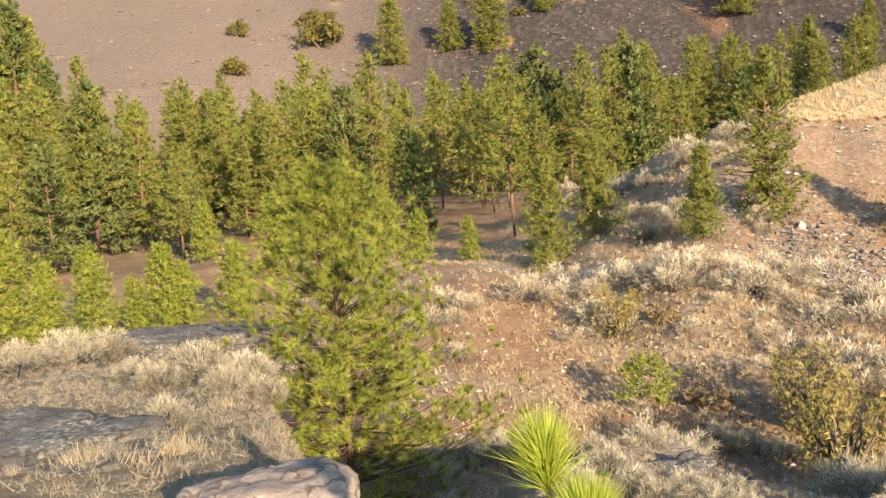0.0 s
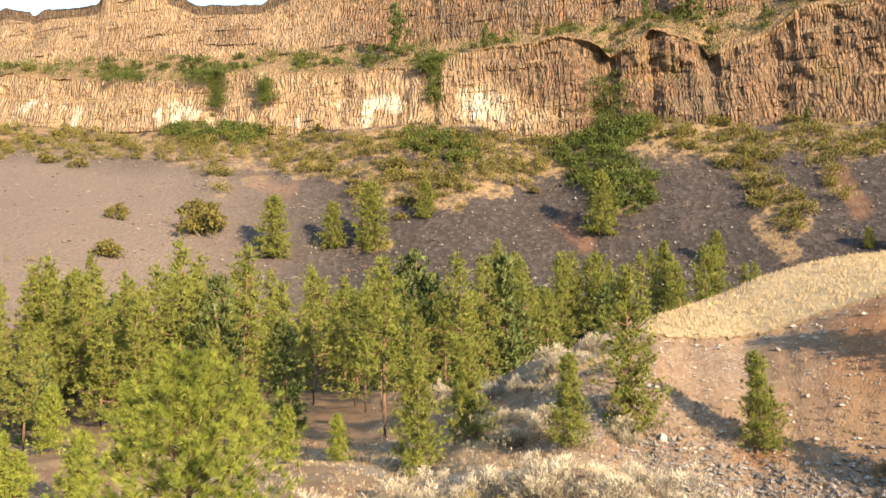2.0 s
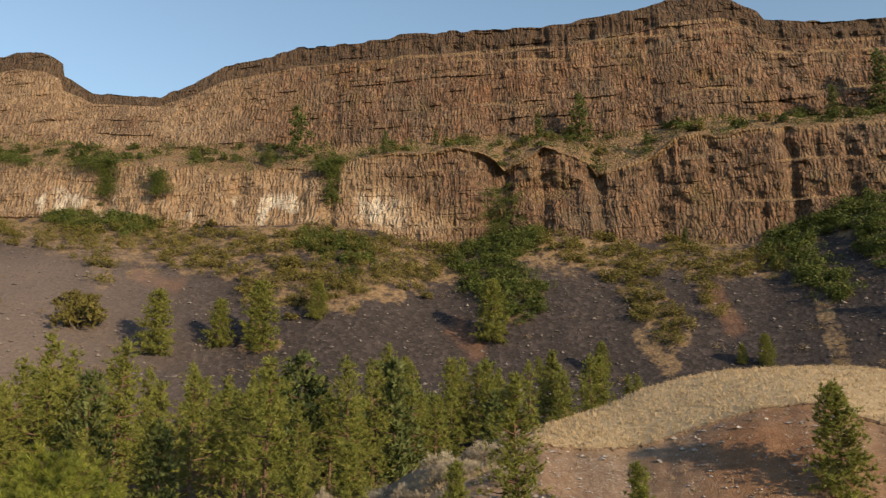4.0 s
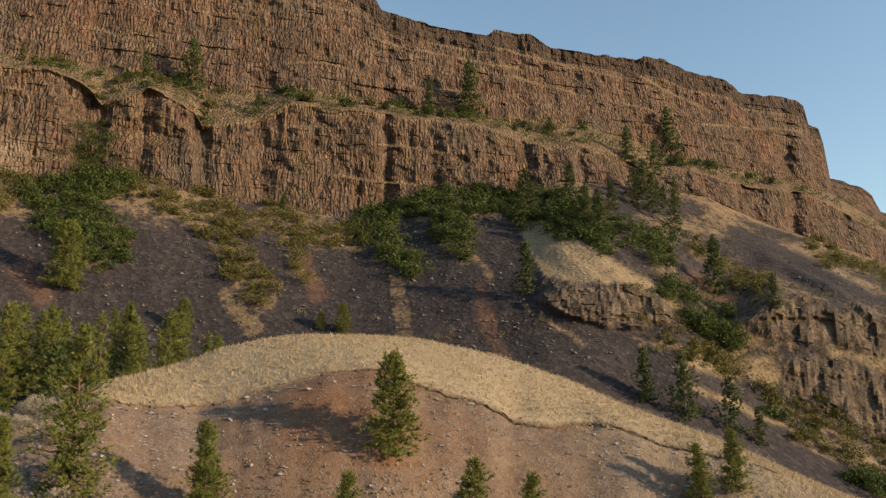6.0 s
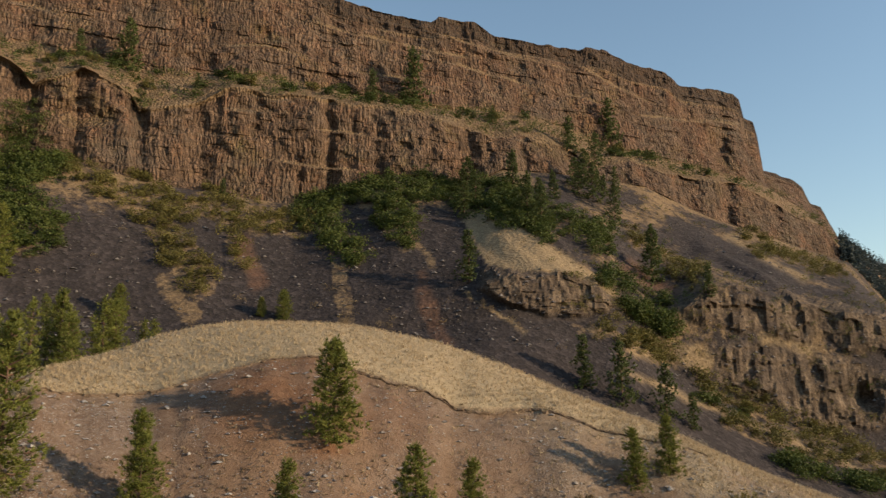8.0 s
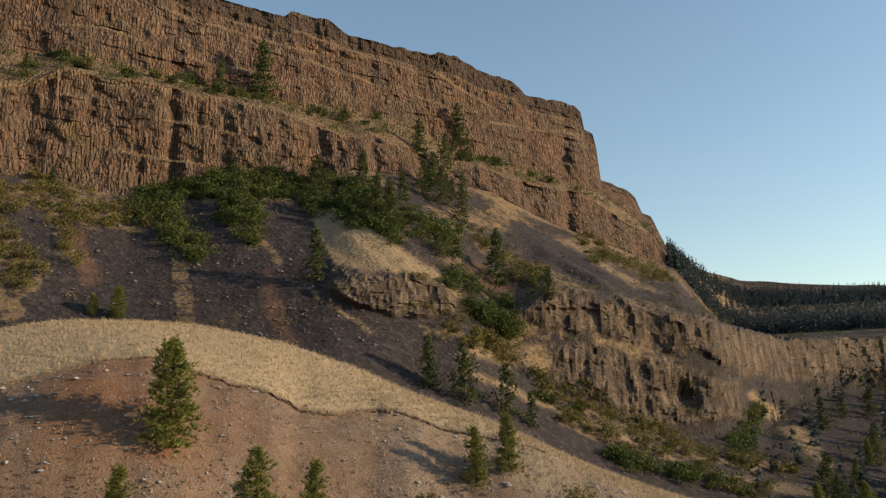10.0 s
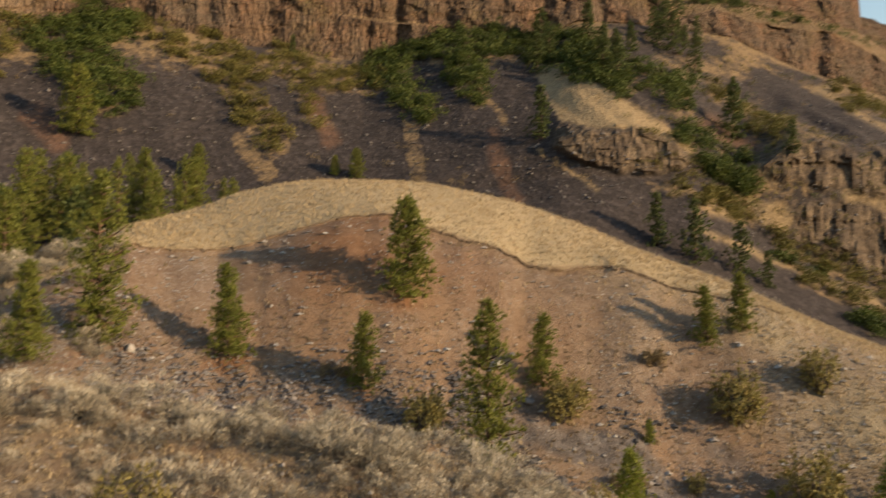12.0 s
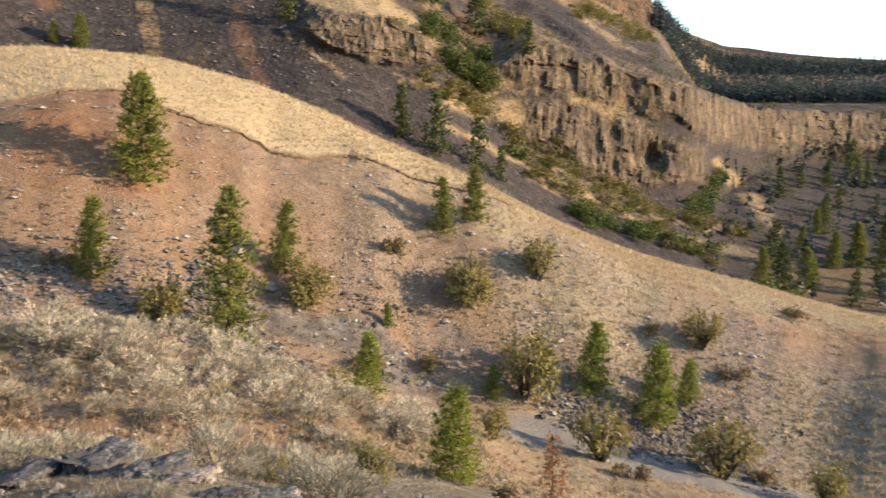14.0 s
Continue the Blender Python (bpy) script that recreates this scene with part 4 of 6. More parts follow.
def runs(list_of, soft, rough, seed):
    out = 0
    ga, ge = GA + rough * fbm(GA / 1.6, GE / 1.2, GA * 0, 4, seed), GE + rough * fbm(GA / 1.6, GE / 1.2, GA * 0 + 5, 4, seed)
    for wide, *pts in list_of:
        for (a0, e0), (a1, e1) in zip(pts[:-1], pts[1:]):
            t = np.clip(((ga - a0) * (a1 - a0) + (ge - e0) * (e1 - e0)) / ((a1 - a0) ** 2 + (e1 - e0) ** 2), 0, 1)
            d = np.hypot(ga - a0 - t * (a1 - a0), ge - e0 - t * (e1 - e0))
            out = np.maximum(out, np.clip((wide - d) / soft + 0.5, 0, 1))
    return out * bump01(GV, 8.0, 11.05, 0.1)


green_on, olive_on, tan_on, earth_on = runs(GREEN_RUNS, 0.35, 1.6, 85), runs(OLIVE_RUNS, 0.4, 1.6, 86), runs(TAN_RUNS, 0.25, 0.8, 87), runs(EARTH_RUNS, 0.4, 1.0, 88)
dome = zone(((-50.2, 14.2), (-53.9, 12.8), (-57.0, 10.8), (-60.6, 8.2)), ((-50.2, 13.2), (-51.8, 10.0), (-57.5, 9.2), (-60.6, 7.8)), 0.2, 0.6, 82)
bare = zone(((-64.3, 13.3), (-68.3, 11.0), (-72, 8.6), (-74, 7.4)), ((-64.3, 12.4), (-65.2, 10.9), (-69, 8.6), (-74, 6.9)), 0.2, 0.6, 83)
patchy = fbm((GA + 0.12 * GR) * 0.30, GR / 28, GA * 0, 5, 71, 0.6)
far_side = np.clip((-56 - GA) / 3, 0, 1) * np.clip((GE - np.interp(-GA, [55, 60, 66, 72, 78, 90], [8.5, 5.0, 2.0, -1.5, -1.2, -2])) / 0.5, 0, 1) * np.clip((-4 - (GA + 76)) / -4 + 0.2, 0.25, 1)
foot_near = np.clip((GV - 10.55) / 0.3, 0, 1)
grass_s = np.maximum.reduce([0.6 * tan_on, dome, 0.6 * far_side * np.clip(0.5 + 3 * patchy, 0, 1), 0.75 * foot_near * np.clip(0.6 + 3 * patchy, 0, 1), 0.55 * olive_on, 0.45 * green_on]) * (1 - bare) * np.clip((GV - 8.2) * 3, 0, 1)
MASKS_S = dict(straw=np.maximum(dome, 0.5 * tan_on * (GA < -52)), grass=grass_s, earth=earth_on * (1 - bare), pale=np.clip((GA + 2) / 12, 0, 1) * (1 - foot_near), rock=k_band * np.clip(1.15 + 3 * fbm(ALONG / 5, GZ / 2, GA * 0, 4, 79), 0, 1))
sheet("scree_slope", 8, 11, SCREE, MASKS_S, "purple-grey basalt scree slope with dry grass and rock bands", "scree slope", k_band < 0.3)
pale = bump01(GV, 10.95, 11.6, 0.35) * bump01(GA, -14, 34, 10) * np.clip((fbm(ALONG / 14, GZ / 18, GA * 0, 4, 72) + 0.05) * 6, 0, 1)
pale = np.maximum(pale, 0.5 * bump01(GV, 11, 12, 0.2) * bump01(GA, -10, 40, 10))
wave = 0.05 * fbm(ALONG / 30, GA * 0, GA * 0, 4, 73)
gap = np.clip(0.5 + 4 * fbm(ALONG / 25, GA * 0, GA * 0, 3, 74), 0, 1)
gap2 = np.clip(0.3 + 4 * fbm(ALONG / 18, GA * 0, GA * 0, 3, 75), 0, 1)
ledge_turf = bump01(GV, 11.97, 13.02, 0.06) + 0.6 * bump01(GV - (cap_line - 13.8), 13.77, 13.80, 0.015) * gap + 0.6 * bump01(GV + wave, 13.60, 13.612, 0.012) * gap2
ledge_turf = np.maximum(0.8 * ledge_turf, step_turf)
MASKS_C = dict(pale=pale, grass=ledge_turf, rim=GA * 0)
sheet("cliff_lower", 11, 13, BASALT_LOW, MASKS_C, "lower wall of brown columnar basalt with a grassy ledge", "cliff", False)
sheet("cliff_upper", 13, 14, BASALT_HIGH, dict(pale=0.42 * np.clip((GA + 8) / 12, 0, 1) * np.clip(0.75 + 2 * fbm(ALONG / 18, GZ / 12, GA * 0, 3, 76), 0, 1), grass=ledge_turf, rim=np.maximum(0.8 * (GV > cap_line), 0.75 * np.clip(1.6 * np.exp(-((GA + 32.6) / 1.1) ** 2 - ((GE - 25.2) / 1.6) ** 2) + 2 * fbm(ALONG / 4, GZ / 9, GA * 0, 3, 89) - 0.4, 0, 1))), "upper wall of red-brown stepped basalt with a dark rim", "cliff", False)
sheet("plateau", 14, 17, GROUND, dict(rust=GA * 0, grass=GA * 0 + 1.0, road=GA * 0, litter=GA * 0 + 0.4, rock=GA * 0, stony=GA * 0, gold=GA * 0 + 1), "dry plateau above the cliffs, reaching to the horizon", "plateau")


# ---- plant meshes ----
def mesh_from(name, verts, faces, material, smooth=False):
    me = bpy.data.meshes.new(name)
    me.from_pydata([tuple(v) for v in verts], [], [tuple(f) for f in faces])
    if smooth:
        me.polygons.foreach_set("use_smooth", [True] * len(me.polygons))
    me.materials.append(material)
    me.update()
    return me


def mesh_np(name, co, tris, material, smooth=False, tint=None):
    me = bpy.data.meshes.new(name)
    co, tris = np.asarray(co, float), np.asarray(tris, np.int64)
    k = tris.shape[1]
    me.vertices.add(len(co)), me.loops.add(tris.size), me.polygons.add(len(tris))
    me.vertices.foreach_set("co", co.ravel())
    me.loops.foreach_set("vertex_index", tris.ravel())
    me.polygons.foreach_set("loop_start", np.arange(0, tris.size, k))
    me.polygons.foreach_set("use_smooth", np.full(len(tris), smooth))
    me.update(calc_edges=True)
    if tint is not None:
        me.attributes.new("tint", "FLOAT", "POINT").data.foreach_set("value", tint.astype(np.float32))
    me.materials.append(material)
    return me


def part_mesh(name, me, parent, label=""):
    ob = new(name, me)
    ob.parent = parent
    return tagged(ob, label)


def unit(v):
    return v / (np.linalg.norm(v, axis=-1, keepdims=True) + 1e-9)


def blades(rng, base, way, length, width, spread, count, face=None):
    """Thin triangles fanning out from each base point round a way: needles or leaves. face: the way that their broad sides look."""
    n = len(base)
    b = np.repeat(base, count, 0)
    w = unit(np.repeat(unit(way), count, 0) + spread * rng.normal(size=(n * count, 3)))
    L = np.repeat(np.broadcast_to(length, (n,)), count) * rng.uniform(0.7, 1.15, n * count)
    to = rng.normal(size=(n * count, 3))
    if face is not None:
        to = np.repeat(unit(face), count, 0) + 0.33 * to
    side = unit(np.cross(w, to))
    W = np.broadcast_to(width, (n,)).repeat(count)[:, None]
    tip = b + w * L[:, None]
    co = np.stack([b - side * W * 0.5, b + side * W * 0.5, tip], 1).reshape(-1, 3)
    return co, np.arange(len(co)).reshape(-1, 3), np.repeat(rng.uniform(size=n), count * 3)


def tube(points, radii, sides=5):
    """Rings of a tapered limb through points."""
    co, faces = [], []
    for i, (p, r) in enumerate(zip(points, radii)):
        d = Vector(points[min(i + 1, len(points) - 1)]) - Vector(points[max(i - 1, 0)])
        q = d.to_track_quat("Z", "Y")
        for k in range(sides):
            a = 2 * math.pi * k / sides
            co.append(Vector(p) + q @ Vector((math.cos(a) * r, math.sin(a) * r, 0)))
        if i:
            for k in range(sides):
                a0, a1 = (i - 1) * sides + k, (i - 1) * sides + (k + 1) % sides
                faces.append((a0, a1, a1 + sides, a0 + sides))
    return co, faces


def limbs(name, list_of, material):
    co, faces = [], []
    for pts, rad, sides in list_of:
        c, f = tube(pts, rad, sides)
        o = len(co)
        co += c
        faces += [tuple(i + o for i in q) for q in f]
    return mesh_from(name, co, faces, material, True)


def stem_of(stems):
    """The stems of a bush, grown from one root."""
    co = [Vector((0.03 * math.cos(a), 0.03 * math.sin(a), -0.12)) for a in (0, 2.1, 4.2)]
    faces = []
    for pts, rad, sides in stems:
        c, f = tube(pts, rad, 3)
        o = len(co) - 3
        co += c[3:]
        faces += [tuple(i if i < 3 else i + o for i in q) for q in f]
    return mesh_from("stem", co, faces, TWIG, True)


def pine_meshes(seed, height, bare, reach, tufts, needle, width, per, shape=0.8, material=None, gaps=0.25, spread=0.62, share=9, lift=0.0):
    """Trunk and crown meshes of a pine. bare: height of clean trunk; reach: widest limb; shape: how fast the crown narrows."""
    rng = np.random.default_rng(seed)
    bend = rng.normal(size=2) * 0.02 * height
    def axis(z):
        k = z / height
        return np.array([bend[0] * k * k, bend[1] * k * k, z])
    r0 = 0.0135 * height
    zs = np.linspace(-0.4, height * 0.985, 9)
    todo = [([axis(z) for z in zs], [r0 * (1 - 0.93 * max(z, 0) / height) * (1.25 if z < 0 else 1) for z in zs], 7)]
    base, way, size, face = [], [], [], []
    n_limbs = max(26, int(tufts / share))
    whorls = 11 + n_limbs // 16
    for i in range(n_limbs):
        ring_of = math.floor(i / n_limbs * whorls)
        k = (ring_of + rng.uniform(0, 0.42)) / whorls
        z = bare + (height - bare) * k ** 0.9
        top = (height - z) / (height - bare)
        prof = min(1.0, (top ** shape) * 1.05) * (0.72 + 0.28 * min(1, (1 - top) * 5 + 0.3))
        L = reach * prof * rng.uniform(0.55, 1.12) + 0.05 * reach
        if rng.uniform() < gaps * 0.5:
            L *= 0.45
        a = i * 2.4 + rng.normal() * 0.5
        rise = lift + (-0.12 + 0.75 * (1 - top)) + rng.normal() * 0.12
        out = np.array([math.cos(a), math.sin(a), rise])
        p0 = axis(z)
        droop = np.array([0, 0, 0.18 * L])
        pts = [p0, p0 + out * L * 0.5 - droop * 0.4, p0 + out * L * 0.97 + droop * 0.2]
        rb = max(0.008, r0 * 0.28 * (0.3 + top))
        if height > 2 or i % 2 == 0:
            todo.append((pts, [rb, rb * 0.6, rb * 0.2], 3))
        m = max(3, int(round(tufts / n_limbs * (0.35 + 0.9 * prof))))
        u = rng.uniform(0.16, 1.0, m) ** 0.75
        pos = p0 + out * (L * u)[:, None] - droop * (np.sin(u * 3.14) * 0.4 - 0.2 * u ** 3)[:, None]
        off = rng.normal(size=(m, 3)) * np.array([0.17, 0.17, 0.06]) * L * (1.15 - u)[:, None] + rng.normal(size=(m, 3)) * needle * 0.5
        base.append(pos + off), way.append(out * 0.8 + np.array([0, 0, 0.55]) + off / (needle + 0.01) * 0.25)
        size.append(np.full(m, needle))
        face.append(unit(pos + off - p0) + 0.5 * unit(off) + np.array([0, 0, 0.5]))
    lead = np.linspace(0.93, 1.0, 6)
    base.append(np.array([axis(height * q) for q in lead])), way.append(np.tile([0, 0, 1.0], (6, 1))), size.append(np.full(6, needle)), face.append(np.tile([0.0, 0, 1], (6, 1)) + 0.5 * rng.normal(size=(6, 3)))
    co, quads, tint = blades(rng, np.vstack(base), np.vstack(way), np.concatenate(size), width, spread, per, np.vstack(face))
    return limbs("trunk", todo[:1], BARK), limbs("bough", todo[1:], BARK), mesh_np("crown", co, quads, material or NEEDLES, tint=tint)


def pine_thing(meshes, label, group, category="pine tree", name="pine_tree"):
    root = new(name)
    root.empty_display_size = 0.3
    tagged(part_mesh("bough", meshes[1], part_mesh("trunk", meshes[0], root)), kind="stuff")
    part_mesh("crown", meshes[2], root)
    return tagged(root, label, category, group)


def bush_meshes(seed, radius, height, lobes, leaves, leaf, width, material, per=5, spread=0.7):
    """A bush of many short leafy shoots on thin stems, in uneven lobes."""
    rng = np.random.default_rng(seed)
    stems, base, way, face = [], [], [], []
    for i in range(lobes):
        a = rng.uniform(0, 2 * math.pi)
        d = radius * 0.72 * math.sqrt(rng.uniform(0, 1))
        top = height * rng.uniform(0.6, 0.95) * (1 - 0.45 * (d / radius) ** 2)
        c = np.array([math.cos(a) * d, math.sin(a) * d, top * rng.uniform(0.16, 0.68)])
        stems.append(([(c[0] * 0.12, c[1] * 0.12, -0.1), (c[0] * 0.55, c[1] * 0.55, top * 0.4), tuple(c + [0, 0, top * 0.1])], [0.03 * height, 0.02 * height, 0.006 * height], 3))
        n = max(4, leaves // lobes)
        v = unit(rng.normal(size=(n, 3)) + np.array([0, 0, 0.35]))
        rad = np.array([radius * 0.36, radius * 0.36, top * 0.40]) * rng.uniform(0.6, 1.15)
        base.append(c + v * rad * rng.uniform(0.45, 1.0, n)[:, None]), way.append(0.5 * v + 0.7 * unit(rng.normal(size=(n, 3))) + np.array([0, 0, 0.3]))
        face.append(v + 0.35 * unit(c) + np.array([0, 0, 0.2]))
    b = np.vstack(base)
    b[:, 2] = np.maximum(b[:, 2], 0.02)
    co, quads, tint = blades(rng, b, np.vstack(way), leaf, width, spread, per, np.vstack(face))
    return stem_of(stems), mesh_np("foliage", co, quads, material, tint=tint)


def plume_blades(rng, centre, way, length, wide, leaves, leaf, width, tone):
    """Feathery sprays of narrow upright leaves, paler towards their tips: lit tips and shaded bases painted into the
    tint.
    """
    n = len(centre)
    u = rng.uniform(0, 1, (n, leaves, 1))
    way = unit(way)
    off = rng.normal(size=(n, leaves, 3))
    at = centre[:, None, :] + way[:, None, :] * (u * np.reshape(length, (-1, 1, 1))) + off * np.reshape(wide, (-1, 1, 1)) * (0.6 - 0.35 * u)
    aim = way[:, None, :] + 0.45 * off
    face = off + way[:, None, :] * 0.5
    flat = lambda v: np.repeat(np.broadcast_to(v, (n,)), leaves)
    co, tris, _ = blades(rng, at.reshape(-1, 3), aim.reshape(-1, 3), flat(leaf), flat(width), 0.2, 1, face.reshape(-1, 3))
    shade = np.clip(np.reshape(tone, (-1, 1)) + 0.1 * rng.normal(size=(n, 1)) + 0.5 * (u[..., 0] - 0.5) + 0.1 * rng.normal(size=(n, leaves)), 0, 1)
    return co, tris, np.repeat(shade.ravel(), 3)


def sage_meshes(seed, radius, height, plumes, leaves, leaf, width, material):
    """Sagebrush: stems from one root, topped with upright plumes in an uneven dome."""
    rng = np.random.default_rng(seed)
    a, d = rng.uniform(0, 6.28, plumes), np.sqrt(rng.uniform(0, 1, plumes))
    lump = 0.8 + 0.2 * np.sin(a * 3 + seed) * d
    top = height * (1 - 0.62 * d ** 2) * lump * rng.uniform(0.72, 1.05, plumes)
    x, y = np.cos(a) * d * radius * lump, np.sin(a) * d * radius * lump
    length = height * rng.uniform(0.10, 0.18, plumes)
    centre = np.stack([x, y, np.maximum(top - length, 0.03) * np.where(rng.uniform(size=plumes) < 0.3, 0.55, 1.0)], 1)
    way = np.stack([x * 1.2 / radius, y * 1.2 / radius, np.ones(plumes)], 1) + 0.3 * rng.normal(size=(plumes, 3))
    # tint by height: brown lower leaves, with shade below and lit tops painted in
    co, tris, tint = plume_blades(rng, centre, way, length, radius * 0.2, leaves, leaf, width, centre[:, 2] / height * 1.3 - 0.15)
    stems = [([(cx * 0.1, cy * 0.1, -0.1), (cx * 0.6, cy * 0.6, cz * 0.5), (cx, cy, cz + 0.05)], [0.025 * height, 0.016 * height, 0.006 * height], 3) for cx, cy, cz in centre[::5]]
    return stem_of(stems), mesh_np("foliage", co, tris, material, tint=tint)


def bush_thing(meshes, name, label, category, group):
    root = new(name)
    root.empty_display_size = 0.2
    part_mesh("stem", meshes[0], root)
    part_mesh("foliage", meshes[1], root)
    return tagged(root, label, category, group)


def stand(kinds, p, size, rng, label=""):
    """Copy one of the kinds to p, scaled to size, turned at random."""
    k = kinds[rng.randrange(len(kinds))]
    m = Matrix.Translation(p) @ Matrix.Rotation(rng.uniform(0, 6.28), 4, "Z") @ Matrix.Rotation(rng.gauss(0, 0.02), 4, "X")
    c = copy_thing(k, m @ Matrix.Diagonal((size, size, size, 1)))
    if label:
        c["label"] = label
    return c


def retire(kinds):
    """Take the first of each kind, which only served to be copied, out again."""
    for k in kinds:
        for o in (*k.children_recursive, k):
            bpy.data.objects.remove(o)


rnd = random.Random(7)
# unit-height kinds, scaled where they stand
PINES_FAR = [pine_thing(pine_meshes(100 + i, 1.0, b, w, 660, 0.035, 0.0068, 10, s, None, 0.6, 0.6, 12), "tall yellow-green ponderosa pine with an open trunk", "pines of the valley wood")
             for i, (b, w, s) in enumerate([(0.26, 0.26, 0.9), (0.36, 0.25, 0.8), (0.14, 0.28, 1.0), (0.30, 0.24, 0.85), (0.08, 0.26, 1.1)])]
PINES_YOUNG = [pine_thing(pine_meshes(120 + i, 1.0, b, w, 950, 0.06, 0.0095, 13, s, NEEDLES_NEAR, 0.25, 0.75), "young bright green pine on the dry slope", "young pines on the slope")
               for i, (b, w, s) in enumerate([(0.05, 0.36, 0.7), (0.10, 0.32, 0.66), (0.04, 0.37, 0.75)])]
PINES_HILL = [pine_thing(pine_meshes(140 + i, 1.0, b, w, 1000, 0.05, 0.008, 16, s, None, 0.4, 0.7, 10), "green pine standing alone on the bare slope", "pines on the hill")
              for i, (b, w, s) in enumerate([(0.05, 0.32, 0.8), (0.08, 0.28, 0.8), (0.06, 0.31, 0.75)])]
PINES_FULL = [pine_thing(pine_meshes(146, 1.0, 0.03, 0.38, 1300, 0.05, 0.011, 12, 0.75, None, 0.25, 0.6, 10), "full round-crowned green pine below the turf edge", "pines on the hill")]
PINES_TALL = [pine_thing(pine_meshes(150, 1.0, 0.04, 0.27, 1200, 0.034, 0.0075, 12, 0.7, None, 0.5, 0.6, 11), "tall full-crowned pine at the foot of the bare slope", "pines on the hill")]
FIRS = [pine_thing(pine_meshes(160 + i, 1.0, 0.04, w, 440, 0.055, 0.021, 9, s, FIR), "dark green conifer on the rock ledge", "conifers on the cliff ledges", "conifer", "conifer")
        for i, (w, s) in enumerate([(0.30, 0.85), (0.33, 0.8), (0.26, 0.8)])]
TALL_FIRS = [pine_thing(pine_meshes(170 + i, 1.0, 0.03, w, 1100, 0.032, 0.0095, 9, 0.95, NEEDLES if i else FIR, 0.5, 0.5, 12), "tall green conifer crowded at the end of the wood", "conifers at the end of the wood", "conifer", "conifer")
             for i, w in enumerate((0.22, 0.26))]
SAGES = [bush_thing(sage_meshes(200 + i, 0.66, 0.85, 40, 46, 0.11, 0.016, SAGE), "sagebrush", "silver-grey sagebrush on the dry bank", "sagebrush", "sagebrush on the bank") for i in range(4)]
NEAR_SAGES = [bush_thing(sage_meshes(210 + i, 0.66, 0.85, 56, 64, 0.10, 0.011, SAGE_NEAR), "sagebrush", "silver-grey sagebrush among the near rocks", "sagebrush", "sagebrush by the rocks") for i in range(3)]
GREENS = [bush_thing(bush_meshes(220 + i, 1.0, 1.25, 12, 300, 0.13, 0.07, GREEN_LEAF, 4, 0.9), "green_bush", "dense green bush below the cliff", "bush", "bushes on the scree") for i in range(3)]
OLIVES_FAR = [bush_thing(bush_meshes(250 + i, 0.9, 1.2, 12, 300, 0.13, 0.065, THICKET_OLIVE, 4, 0.9), "olive_bush", "olive and yellowing bush below the cliff", "bush", "olive bushes on the scree") for i in range(3)]
OLIVES_NEAR = [bush_thing(bush_meshes(260 + i, 0.6, 1.5, 20, 640, 0.07, 0.016, OLIVE_LEAF, 8, 0.55), "olive_bush", "wispy olive and yellow-brown bush in the gully", "bush", "olive bushes") for i in range(3)]
OLIVES = [bush_thing(bush_meshes(230 + i, 0.62, 1.45, 20, 520, 0.085, 0.024, OLIVE_LEAF, 7, 0.55), "olive_bush", "olive and yellow-brown bush on the slope", "bush", "olive bushes") for i in range(3)]
TANS = [bush_thing(bush_meshes(240 + i, 0.8, 1.0, 10, 200, 0.17, 0.05, TAN_LEAF, 5, 0.7), "dry_bush", "dry tan bush on the slope", "bush", "dry bushes") for i in range(3)]

# trees that stand apart: azimuth, height angle of the foot, height in degrees
HILL_PINES = [(-29.0, -5.9, 6.1), (-38.0, -8.3, 5.1), (-50.4, -7.9, 4.8), (-16.8, -5.6, 6.1), (-9.9, -4.9, 6.6), (-6.5, -6.9, 7.3), (-61.4, -5.1, 3.8), (-63.5, -4.1, 3.8)]
for az, el, tall in HILL_PINES:
    p = spot(az, el, 4.0, 5.6)
    stand(PINES_HILL, p, p.to_2d().length * math.radians(tall) * 1.02, rnd)
SLOPE_PINES = [(-76.6, -16.8, 5.2), (-78.6, -15.5, 2.8), (-72.2, -15.4, 4.7), (-65.2, -16.2, 2.3), (-62.6, -22.2, 6.6), (-56.3, -16.5, 4.5), (-57.6, -11.6, 1.6), (-1.1, -6.1, 3.0), (2.5, -6.2, 3.6), (4.8, -4.9, 4.1)]
for az, el, tall in SLOPE_PINES:
    p = spot(az, el, 2.0, 4.6)
    stand(PINES_YOUNG, p, p.to_2d().length * math.radians(tall) * 1.02, rnd)
GULLY_PINES = [(29.2, -8.7, 6.7), (27.0, -8.9, 5.0), (24.2, -9.4, 5.9), (21.7, -9.5, 3.9), (19.8, -9.4, 5.8), (18.7, -9.3, 4.5), (15.2, -8.6, 5.0), (16.9, -4.6, 3.8), (12.3, -6.2, 5.4)]
for az, el, tall in GULLY_PINES:
    p = spot(az, el, 1.3, 6.0)
    stand(PINES_YOUNG, p, p.to_2d().length * math.radians(tall) * 1.02, rnd)
FRONT_PINES = [(11.0, -1.6, 8.4), (5.9, -1.7, 8.3), (23.3, -2.5, 8.3), (20.6, -3.5, 9.6), (14.3, -2.1, 6.1), (17.3, -0.3, 6.0), (27.6, -2.4, 9.8), (-4.2, -4.7, 12.0), (-9.9, -4.5, 6.4)]
for az, el, tall in FRONT_PINES:
    p = spot(az, el, 3.5, 8.0)
    stand(PINES_FAR, p, p.to_2d().length * math.radians(tall) * 1.02, rnd)
